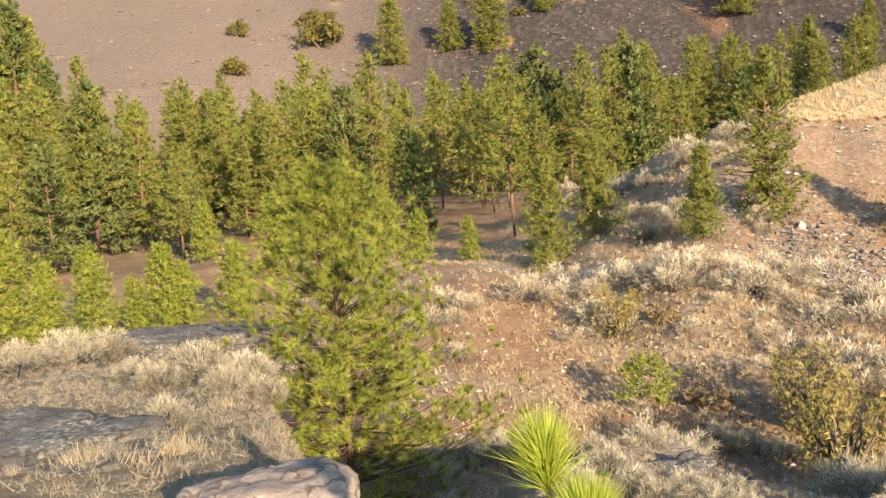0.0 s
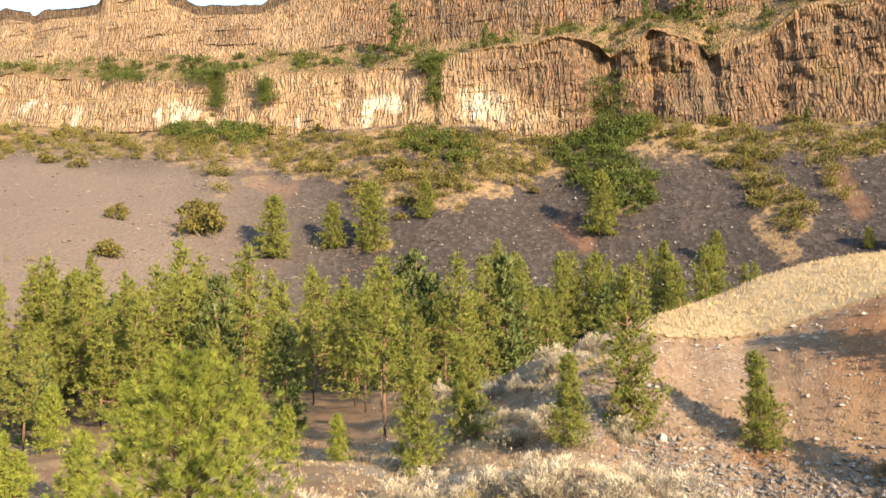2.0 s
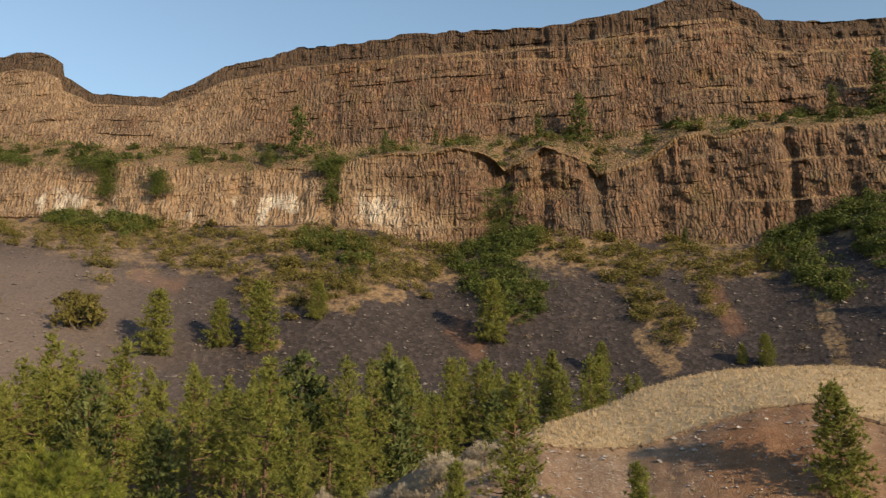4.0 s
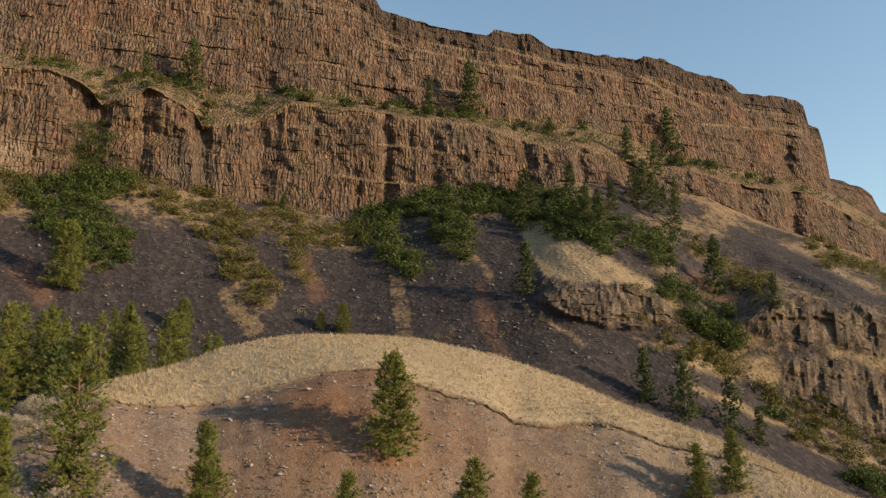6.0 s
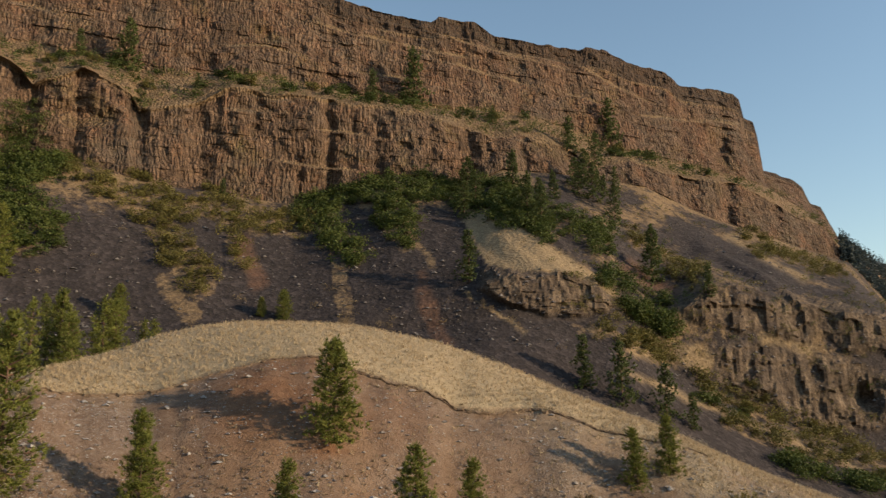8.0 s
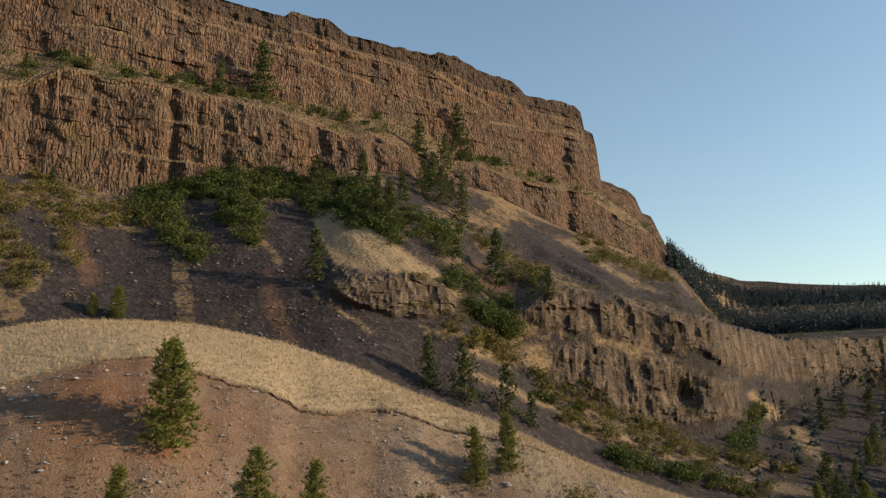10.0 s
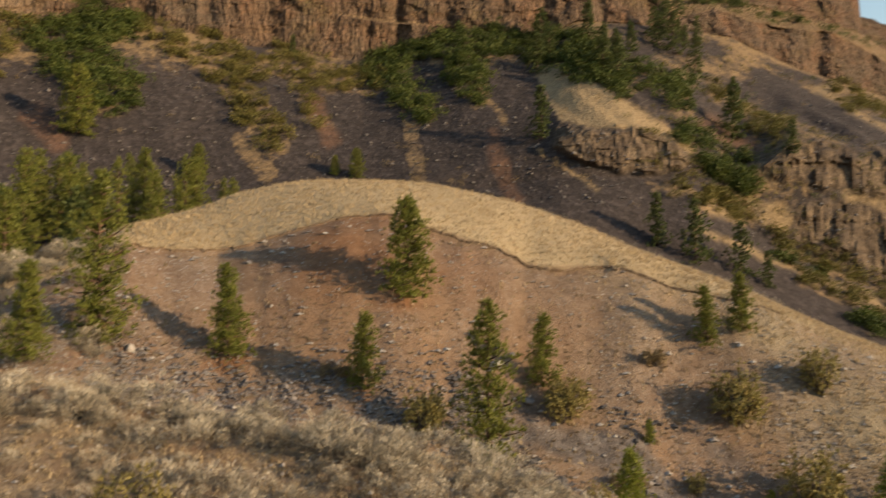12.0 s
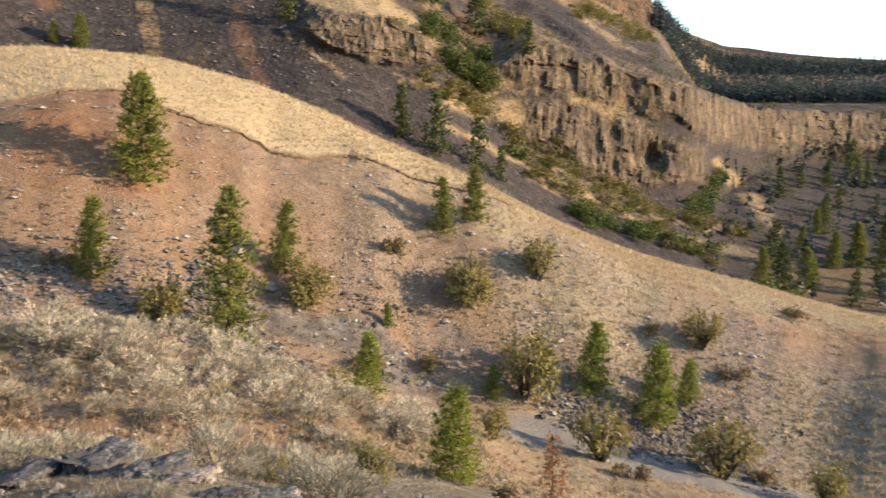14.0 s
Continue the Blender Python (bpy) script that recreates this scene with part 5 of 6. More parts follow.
# taller pines where the wood meets the scree
for az, r, tall in ((-12.9, 135, 15.5), (-14.7, 130, 10.5), (-18.4, 140, 15), (-20.8, 142, 10), (-3.0, 125, 14), (-1.0, 120, 13), (-16.5, 138, 11.5), (-10.5, 128, 12.5), (-7.2, 135, 14.5), (-5.2, 138, 12.5)):
    stand(PINES_FAR, place(az, r), tall, rnd)
LEDGE_TREES = [(-5.6, 21.3, 3.5), (-3.5, 20.6, 1.5), (-11.9, 21.8, 1.6), (-15.7, 22.4, 1.1), (-26.5, 22.2, 3.4), (-23.4, 22.7, 1.7), (-46.6, 21.3, 3.9), (-43.6, 21.6, 2.1), (-60.8, 17.9, 3.1), (-31.2, 21.2, 1.4), (-57.8, 15.7, 2.4), (-59.6, 15.5, 2.2), (-52.4, 19.8, 1.3)]
for az, el, tall in LEDGE_TREES:
    p = spot(az, el, 11.9, 13.3)
    stand(FIRS, p, p.to_2d().length * math.radians(tall) * 1.15, rnd)
SCREE_TREES = [(-51.0, 14.1, 2.8), (-53.7, 15.3, 2.9), (-54.7, 13.4, 3.2), (-55.7, 12.6, 3.2), (-60.8, 12.9, 2.4), (-63.1, 8.5, 3.9), (-66.7, 7.4, 2.3), (-50.5, 9.0, 3.6), (-58.2, 1.5, 3.5), (-60.7, 0.3, 4.1), (-63.5, -0.7, 3.6), (-65.2, -1.2, 2.3), (-33.2, 14.4, 1.5)]
for az, el, tall in SCREE_TREES:
    p = spot(az, el, 8.0, 11.4)
    stand(FIRS, p, p.to_2d().length * math.radians(tall) * 1.02, rnd)
SCREE_PINES = [(3.3, 7.4, 4.2), (-0.7, 8.1, 3.2), (-3.4, 8, 4.7), (-7.3, 10.2, 2.7), (-19.6, 8.7, 4.3), (-27.0, 6.1, 2.3), (-36.1, 6.4, 1.3), (-37.6, 6.3, 2.0)]
for az, el, tall in SCREE_PINES:
    p = spot(az, el, 8.0, 11.4)
    stand(PINES_FULL, p, p.to_2d().length * math.radians(tall) * 1.02, rnd)
p = spot(-41.2, -1.7, 4.0, 5.6)
stand(PINES_FULL, p, p.to_2d().length * math.radians(6.7), rnd)
TALL_PINES = [(-20.9, -4.7, 10.9), (-46.7, -13.4, 11.2)]
for az, el, tall in TALL_PINES:
    p = spot(az, el, 4.0, 5.6)
    stand(PINES_TALL, p, p.to_2d().length * math.radians(tall) * 1.02, rnd)
GULLY_BUSHES = [(-23.1, -18.0, 6.4), (-25.0, -21.6, 7.6), (-11.0, -11.9, 4.2), (-56.6, -22.1, 4.1), (-50.0, -22.3, 2.6)]
for az, el, tall in GULLY_BUSHES:
    p = spot(az, el, 1.2, 3.2)
    stand(OLIVES_NEAR, p, p.to_2d().length * math.radians(tall) * 0.85, rnd)
OLIVE_PLACES = [(-42.5, -11.3, 3.1), (-52.2, -10.2, 3.0), (-63.3, -10.0, 3.3), (-63.2, -10.0, 3.4), (-68.3, -7.9, 3.0), (-67.5, -16.1, 5.0), (-79.3, -11.9, 2.8), (-81.1, -19.9, 4.3), (-73.1, -19.8, 4.1), (-87.5, -20.6, 3.0), (-60.7, -14.6, 1.6), (-65.4, -18.9, 2.7), (-54.3, -16.1, 1.9), (-50.3, -15.8, 1.3), (-42.2, -11.4, 2.8), (-51.8, -10.3, 2.9)]
for az, el, tall in OLIVE_PLACES:
    p = spot(az, el, 1.2, 5.5)
    stand(OLIVES, p, p.to_2d().length * math.radians(tall) * 1.0, rnd)
SCREE_SHRUBS = [(13.5, 10, 1.2), (14.1, 7.5, 1.6), (8.1, 9, 2.6), (-5.6, 10.2, 0.9), (13.4, 10.1, 1.1), (13.9, 7.5, 1.5), (7.8, 9.3, 2.4), (8.9, 10.4, 1.3), (15.9, 13.1, 1.1), (17.6, 13.3, 1.1), (-5.3, 13.7, 1.4), (-15.0, 11.8, 0.8)]
for az, el, tall in SCREE_SHRUBS:
    p = spot(az, el, 8.0, 10.9)
    stand(OLIVES_FAR, p, p.to_2d().length * math.radians(tall) * 0.85, rnd)
TAN_PLACES = [(-16.6, -16.7, 2.6), (-56.3, -14.5, 2.2), (-20.8, -4.4, 2.3), (-14.0, -11.1, 2.2), (-31.9, -17.6, 1.9), (-75.3, -20.7, 2.2), (-66.8, -22.9, 2.2), (-84.0, -19.8, 1.7), (-58.1, -6.6, 2.0), (-76.1, -11.3, 1.5), (-81.4, -13.7, 1.8), (-84.9, -9.3, 1.5), (-36.2, -7.4, 1.8)]
for az, el, tall in TAN_PLACES:
    p = spot(az, el, 1.2, 5.5)
    stand(TANS, p, p.to_2d().length * math.radians(tall) * 0.85, rnd)


# the wood in the valley
def wood():
    made = 0
    for k in range(1500):
        az, r = rnd.uniform(-30, 37), rnd.uniform(64, 155)
        edge = -3 - (r - 64) * 0.36
        if az < edge or made >= 215:
            continue
        if az > -2 and r < 80 and rnd.random() < 0.8:
            continue
        tall = rnd.uniform(9.5, 17.5) * (0.7 if r < 80 else 1)
        stand(PINES_FAR if rnd.random() < 0.88 else FIRS, place(az, r), tall, rnd)
        made += 1


wood()


def strip_place(az, v):
    """A place at azimuth az, v strips out from the standing place."""
    c = column(az)
    i = int(np.argmin(np.abs(GV[:, c] - v)))
    p = heading(AZ[c]) * float(GR[i, c])
    return Vector((p.x, p.y, float(GZ[i, c])))


# sagebrush on the bank and about the near ground
def sage():
    made = 0
    while made < 58:
        az = rnd.uniform(-64, 7)
        v = 2 + rnd.choice([rnd.gauss(0.9, 0.07), rnd.uniform(0.0, 1.0), rnd.uniform(0.0, 1.0), rnd.gauss(0.85, 0.12)])
        thin = (0.2 if v < 2.75 else 0.5) if az > -20 else (0.45 if v < 2.6 else 0.9)
        if v > 3.12 or v < 1.9 or rnd.random() > thin:
            continue
        stand(SAGES, strip_place(az, v), rnd.uniform(0.6, 1.5), rnd)
        made += 1


sage()
# and down in the gully before the near rocks
for k in range(36):
    az = rnd.uniform(-62, 6)
    stand(NEAR_SAGES, strip_place(az, rnd.uniform(1.05, 2.1)), rnd.uniform(0.6, 1.25), rnd)


# dark conifers crowding the left end of the wood
for az, r, tall in ((28.5, 150, 27), (26.6, 156, 27), (25.2, 150, 23), (23.8, 158, 20), (30.2, 146, 26), (22.6, 152, 15), (27.5, 164, 28), (31.5, 150, 25), (29.2, 162, 29), (26.0, 166, 25), (29.4, 118, 31), (27.4, 122, 29), (31.0, 112, 30), (25.6, 126, 22), (28.2, 132, 33), (23.6, 140, 18), (26.4, 136, 27)):
    stand(TALL_FIRS, place(az, r), tall, rnd)
# green growth in the wet clefts of the lower wall
for az, v in ((7.4, 12.0), (7.3, 11.8), (7.4, 11.6), (7.2, 11.4), (7.5, 11.2), (-8.0, 12.0), (-8.2, 11.8), (-8.1, 11.6), (-7.6, 12.2), (9.0, 12.2), (6.0, 12.2), (4.0, 11.6), (12.5, 12.4), (14.0, 12.3), (13.3, 12.2), (1.5, 12.3), (-20.5, 11.5), (-20.0, 11.2), (-21.2, 11.7), (-20.6, 12.1), (-20.9, 12.4), (-20.3, 12.7), (-27.2, 12.1), (-27.5, 12.3), (-27.0, 12.6), (-28.0, 12.5)):
    stand(GREENS, strip_place(az, v), rnd.uniform(1.5, 2.4), rnd, "dark green bush growing in a cleft of the cliff")
for az in (14.6, 14.0, 13.2, 12.4, 8.8, 8.0, 7.1, 6.2, 5.3, 1.6, 0.8, -1.2, -7.2, -8.4):
    stand(GREENS, strip_place(az, rnd.uniform(12.15, 12.5)), rnd.uniform(2.2, 3.6), rnd, "dark green bush on the ledge between the cliffs")
# silvery sage along the low end of the hill
for k in range(36):
    az = rnd.uniform(-22, -5)
    stand(SAGES, strip_place(az, rnd.uniform(4.2, 6.0)), rnd.uniform(0.8, 1.9), rnd)
# conifers crowding below the wall where it turns away
for k in range(13):
    az = rnd.uniform(-61, -50)
    stand(FIRS, strip_place(az, rnd.uniform(10.45, 10.95)), rnd.uniform(7, 13), rnd)
# conifers of the far valley
for k in range(52):
    az = rnd.triangular(-95, -82, -91)
    stand(FIRS if k % 3 else PINES_HILL, strip_place(az, rnd.triangular(6.9, 9.3, 8.6)), rnd.uniform(7, 13), rnd, "dark conifer in the far valley")
# bushes and small trees along the ledge between the walls
for k in range(100):
    az = rnd.uniform(-72, 22)
    stand(GREENS if rnd.random() < 0.7 else OLIVES_FAR, strip_place(az, rnd.uniform(12.2, 13.0)), rnd.uniform(1.6, 4.2), rnd)


# ---- near ground: the big pine, the candle, boulders ----
def rock_mesh(seed, size, material, cuts=2, flat=0.0, rough=0.3):
    """A boulder: a ball of faces, cut flat here and there, with worn edges."""
    rng = np.random.default_rng(seed)
    bm = bmesh.new()
    bmesh.ops.create_icosphere(bm, subdivisions=cuts, radius=1.0)
    planes = [(unit(rng.normal(size=3)), rng.uniform(0.5, 0.85)) for k in range(9)]
    c = np.array([tuple(v.co) for v in bm.verts])
    for n, e in planes:
        c = c - n * (np.clip(c @ n - e, 0, None) * 0.92)[:, None]
    if flat:
        c[:, 2] = np.where(c[:, 2] > flat, flat + (c[:, 2] - flat) * 0.15, c[:, 2])
    x, y, z = c.T + seed * 3.7
    ridge = np.clip(1 - np.abs(fbm(x * 1.5, y * 1.5, z * 1.5, 3, seed)) / 0.05, 0, 1)
    f = 1 + rough * (1.3 * fbm(x * 1.7, y * 1.7, z * 1.7, 5, seed + 1, 0.6) - 0.28 * ridge)
    step = 0.10 * rough * (np.floor((c[:, 2] + 0.3 * fbm(x, y, z, 3, seed + 2)) * 5) - (c[:, 2] * 5))
    c = c * f[:, None]
    c[:, 2] += step
    for v, q in zip(bm.verts, c * np.array(size)):
        v.co = q
    me = bpy.data.meshes.new("boulder")
    bm.to_mesh(me)
    bm.free()
    me.polygons.foreach_set("use_smooth", [True] * len(me.polygons))
    me.materials.append(material)
    return me


def boulder(az, r, size, turn, seed, material, label, sink=0.35, name="boulder", flat=0.0, rough=0.22):
    p = place(az, r)
    ob = new(name, rock_mesh(seed, size, material, 5 if r < 30 else 3, flat, rough))
    ob.matrix_world = Matrix.Translation(p + Vector((0, 0, size[2] * (0.5 - sink)))) @ pose(0, 0, 0, 0, 0, turn)
    return tagged(ob, label, "boulder", "boulders on the near ground")


boulder(15.0, 5.0, (0.58, 0.60, 0.34), 30, 1, GNEISS, "rounded pinkish-grey boulder beside the pine", 0.52, rough=0.35)
boulder(28.2, 7.2, (1.3, 0.85, 0.36), 12, 2, DARK_ROCK, "low dark grey rock slab in dry grass", 0.5, flat=0.4, rough=0.6)
boulder(24.3, 6.7, (0.6, 0.45, 0.16), 50, 12, DARK_ROCK, "low dark grey rock slab in dry grass", 0.5, flat=0.4, rough=0.6)
boulder(17.8, 16.2, (2.1, 1.3, 0.6), 5, 3, DARK_ROCK, "flat dark outcrop at the edge of the ledge", 0.1, flat=0.3, rough=0.4)
boulder(24.5, 18.4, (2.0, 1.2, 0.35), 15, 13, DARK_ROCK, "flat dark outcrop at the edge of the ledge", 0.4, flat=0.3, rough=0.4)
# the rocky lip of the gully: azimuth, height angle, width in degrees, turn
for k, (az, el, wide, turn) in enumerate(((-9.0, -18.4, 5.5, 10), (-13.0, -19.4, 5.0, 160), (-14.6, -20.7, 4.6, 20), (-17.4, -20.6, 3.6, 140), (-21.2, -23.2, 4.6, 150), (-25.0, -22.8, 2.4, 30), (-26.5, -21.4, 3.4, 170),
                                          (-31.5, -21.4, 3.8, 20), (-34.5, -20.6, 5.0, 175), (-38.5, -20.4, 6.0, 165), (-42.0, -20.9, 5.5, 150), (-44.8, -21.6, 4.5, 140), (-40.6, -22.4, 2.2, 20), (-32.5, -24.6, 5.5, 10), (-37.0, -21.9, 2.6, 60), (-46.5, -22.8, 4.5, 120), (-50.0, -23.2, 4.0, 100))):
    p = spot(az, el, 0.1, 1.3)
    r = p.to_2d().length
    w = r * math.radians(wide) * 0.5
    boulder(az, r, (w * 1.2, w * 0.75, w * 0.46), turn - az, 40 + k, GNEISS if k in (1, 5, 11) else DARK_ROCK, "dark lichened rock ledge at the lip of the gully", 0.3, flat=0.45, rough=0.75)

big = pine_meshes(300, 6.2, 0.15, 3.1, 2300, 0.165, 0.0105, 72, 0.8, NEEDLES_NEAR, 0.3, 0.95, 9, 0.3)
root = pine_thing(big, "bushy bright green pine with dense needle tufts in the gully", "", "pine tree", "pine_tree")
base = spot(8.5, -22.6, 1.6, 2.4)
top_z = EYE + base.to_2d().length * math.tan(radians(0.6))
root.matrix_world = Matrix.Translation(base) @ Matrix.Diagonal((1.1, 1.1, (top_z - base.z) / 6.2, 1))


def candle(az, r, tip_el, size, seed):
    """A shoot of a small pine: a stem thick with long needles."""
    rng = np.random.default_rng(seed)
    q = heading(az) * r
    foot = place(az, r)
    tip = EYE + r * math.tan(radians(tip_el))
    h = tip - foot.z
    n = 90
    u = np.linspace(1 - 0.62 * size / h, 1 - 0.14 / h, n)
    pts = np.stack([0.02 * rng.normal(size=n) * 0.3, 0.02 * rng.normal(size=n) * 0.3, h * u], 1)
    way = np.stack([rng.normal(size=n) * 0.35, rng.normal(size=n) * 0.35, np.full(n, 1.0)], 1)
    co, tris, tint = blades(rng, pts, way, 0.21, 0.0052, 0.26, 12)
    top = new("pine_sapling")
    top.matrix_world = Matrix.Translation(foot)
    part_mesh("trunk", limbs("trunk", [([(0, 0, -0.1), (0.01, 0, h * 0.5), (0, 0, h - 0.1)], [0.02, 0.014, 0.008], 6)], BARK), top)
    part_mesh("needle_tuft", mesh_np("needle_tuft", co, tris, CANDLE, tint=tint), top)
    tagged(top, "bright yellow-green pine sapling with long upright needles", "sapling", "pine saplings")


candle(-5.3, 2.7, -17.1, 0.42, 1)
candle(-8.0, 2.6, -21.8, 0.3, 2)

# ---- loose cover ----
def scatter(n, az0, az1, v0, v1, rng, keep=None, tries=4):
    """Places spread over part of the land, as an array, more evenly by area."""
    out = []
    cols = np.where((AZ >= az0) & (AZ <= az1))[0]
    rows = np.where((GV[:, 700] >= v0) & (GV[:, 700] <= v1))[0]
    m = n * tries
    i = rng.choice(rows, m)
    j = rng.choice(cols, m)
    w = GR[i, j] / GR[i, j].max()
    ok = rng.uniform(size=m) < np.maximum(w, 0.06)
    if keep is not None:
        ok &= rng.uniform(size=m) < keep[i, j]
    i, j = i[ok][:n], j[ok][:n]
    i1, j1 = np.minimum(i + 1, len(GX) - 1), np.minimum(j + 1, len(AZ) - 1)
    u, w = rng.uniform(size=(2, len(i), 1))
    at = lambda p, q: np.stack([GX[p, q], GY[p, q], GZ[p, q]], 1)
    return (at(i, j) * (1 - u) + at(i1, j) * u) * (1 - w) + (at(i, j1) * (1 - u) + at(i1, j1) * u) * w


def grass_cover(name, pts, length, width, per, spread, material, label, seed, category="grass"):
    rng = np.random.default_rng(seed)
    size = length * rng.uniform(0.6, 1.4, len(pts))
    jit = np.repeat(pts, per, 0) + rng.normal(size=(len(pts) * per, 3)) * np.array([1, 1, 0]) * np.repeat(size, per)[:, None] * 0.22
    co, tris, tint = blades(rng, jit, np.tile([0, 0, 1.0], (len(jit), 1)), np.repeat(size, per), width, spread, 1)
    return tagged(new(name, mesh_np(name, co, tris, material, tint=tint)), label, category, kind="stuff")


def stone_cover(name, pts, small, large, material, label, seed, category="stones", power=3.0, coarse=False):
    rng = np.random.default_rng(seed)
    shape = np.array([(1, 0, 0), (-1, 0, 0), (0, 1, 0), (0, -1, 0), (0, 0, 1), (0, 0, -0.5), (0.7, 0.7, 0.35), (-0.7, 0.6, 0.4), (0.6, -0.7, 0.3), (-0.6, -0.7, 0.4)], float)
    tri = np.array([(0, 6, 4), (6, 2, 4), (2, 7, 4), (7, 1, 4), (1, 9, 4), (9, 3, 4), (3, 8, 4), (8, 0, 4), (0, 5, 6), (6, 5, 2), (2, 5, 7), (7, 5, 1), (1, 5, 9), (9, 5, 3), (3, 5, 8), (8, 5, 0)])
    if coarse:
        shape, tri = shape[:6], np.array([(0, 2, 4), (2, 1, 4), (1, 3, 4), (3, 0, 4), (2, 0, 5), (1, 2, 5), (3, 1, 5), (0, 3, 5)])
    n, m = len(pts), len(shape)
    size = small + (large - small) * rng.uniform(size=n) ** power
    co = shape[None] * rng.uniform(0.65, 1.3, (n, m, 1)) * (size[:, None] * np.stack([rng.uniform(0.7, 1.3, n), rng.uniform(0.7, 1.3, n), rng.uniform(0.45, 0.9, n)], 1))[:, None, :]
    a = rng.uniform(0, 6.28, n)
    x = co[..., 0] * np.cos(a)[:, None] - co[..., 1] * np.sin(a)[:, None]
    y = co[..., 0] * np.sin(a)[:, None] + co[..., 1] * np.cos(a)[:, None]
    co = np.stack([x, y, co[..., 2]], -1) + pts[:, None, :]
    tris = (np.arange(n)[:, None, None] * m + tri[None]).reshape(-1, 3)
    return tagged(new(name, mesh_np(name, co.reshape(-1, 3), tris, material)), label, category, kind="stuff")


rg = np.random.default_rng(11)
near_keep = np.clip(grass * 1.2 + 0.25 - rock, 0, 1) * np.clip((GR - 2.2) / 2, 0, 1)
grass_cover("dry_grass", scatter(5200, 4, 37, 0.35, 1.1, rg, near_keep + 0.1), 0.085, 0.0045, 11, 0.9, STRAW_NEAR, "grey-gold grass on the near ledge, greyed as if in part shade", 16)
grass_cover("dry_grass", scatter(4500, -64, 36, 0.35, 2.05, rg, near_keep), 0.09, 0.006, 9, 0.9, STRAW_NEAR, "pale dry bunch grass on the near slope", 1)
grass_cover("dry_grass", scatter(3000, -64, -4, 0.45, 1.15, rg, near_keep), 0.08, 0.005, 10, 0.9, STRAW_NEAR, "dry grass on the rocky lip, greyed as if in part shade", 17)


def patches(rng, spots, n, spread):
    out = []
    for az, el in spots:
        p = spot(az, el, 0.1, 2.2)
        for k in range(n):
            q = p + Vector((rng.normal() * spread, rng.normal() * spread, 0))
            out.append(tuple(place(math.degrees(math.atan2(-q.x, q.y)), q.to_2d().length)))
    return np.array(out)


grass_cover("bunch_grass", patches(rg, ((20.5, -17.2), (21.3, -16.8), (25.2, -17.4), (26.0, -17.0), (19.4, -17.4), (23.0, -17.2), (17.0, -14.4)), 16, 0.07), 0.17, 0.004, 12, 0.4, PALE_STRAW, "pale gold bunch grass before the boulder", 71)
grass_cover("dry_grass", patches(rg, ((-25.5, -24.3), (-27.0, -23.6), (-29.0, -23.8), (-31.0, -24.4), (-33.5, -22.8), (-28.0, -22.4), (-30.5, -22.2), (-32.5, -23.6), (-36.5, -24.2), (-40.5, -23.8), (-35.5, -23.0), (-43.0, -24.0), (-29.5, -22.6), (-12.0, -19.9), (-31.5, -18.6)), 34, 0.2), 0.085, 0.0045, 12, 0.7, PALE_STRAW, "pale gold grass between the rocks", 72)
grass_cover("dry_grass", scatter(8500, -92, 20, 2.0, 4.0, rg, np.clip(grass + 0.15 - road, 0, 1)), 0.2, 0.018, 7, 0.5, STRAW, "dry grass tufts on the bank", 2)
grass_cover("dry_grass", scatter(15000, -92, -14, 5.0, 6.15, rg, cap * 0.9 + 0.05), 0.26, 0.045, 4, 0.5, STRAW, "golden dry grass on the crown of the hill", 3)
grass_cover("dry_grass", scatter(2500, -92, -40, 4.0, 5.0, rg, np.clip(grass + 0.1, 0, 1)), 0.32, 0.05, 5, 0.6, STRAW, "thin dry grass on the hill slope", 4)
grass_cover("withered_weeds", scatter(5600, -92, 12, 1.9, 4.6, rg, 1 - road), 0.20, 0.05, 9, 0.9, BROWN_WEED, "low withered brown weeds on the bank", 9, "weeds")
grass_cover("withered_weeds", scatter(520, -92, -22, 4.0, 5.8, rg, 0.3 + 0.3 * cap * (GA < -50)), 0.26, 0.07, 9, 0.9, BROWN_WEED, "low withered brown weeds on the hill", 10, "weeds")
stone_cover("loose_stones", scatter(2500, -84, -18, 4.0, 4.97, rg, 0.25 + stony), 0.04, 0.24, RUBBLE, "pale loose stones on the bare slope", 5, power=4.0)
stone_cover("pebbles", scatter(12000, -88, -4, 3.9, 4.97, rg, 0.3 + stony), 0.03, 0.10, RUBBLE, "small pale pebbles strewn over the bare slope", 15, coarse=True)
stone_cover("loose_stones", scatter(3500, -75, 8, 2.0, 3.8, rg), 0.02, 0.11, RUBBLE, "pale loose stones on the bank", 6, coarse=True)
stone_cover("gravel", scatter(5000, -62, 12, 0.75, 2.2, rg), 0.012, 0.09, MID_RUBBLE, "grey gravel and small stones among the near rocks", 18, coarse=True)
stone_cover("pebbles", scatter(6000, -80, -16, 3.8, 4.5, rg, stony), 0.025, 0.11, MID_RUBBLE, "grey gravel strewn over the bare slope", 19, coarse=True)
foot_mask = bump01(GV, 3.75, 4.35, 0.2) * np.clip((fbm(GX / 9, GY / 9, GX * 0, 3, 81) + 0.08) * 6, 0, 1)
stone_cover("grey_rubble", scatter(4000, -58, -20, 3.7, 4.5, rg, foot_mask), 0.04, 0.24, MID_RUBBLE, "grey broken rubble at the foot of the slope", 7)
stone_cover("dark_rubble", scatter(3200, -86, -44, 3.7, 4.35, rg, foot_mask), 0.05, 0.28, DARK_RUBBLE, "dark broken basalt rubble beside the track", 14)
fall = np.hypot(np.diff(GR, axis=0, append=GR[-1:]), np.diff(GZ, axis=0, append=GZ[-1:]))
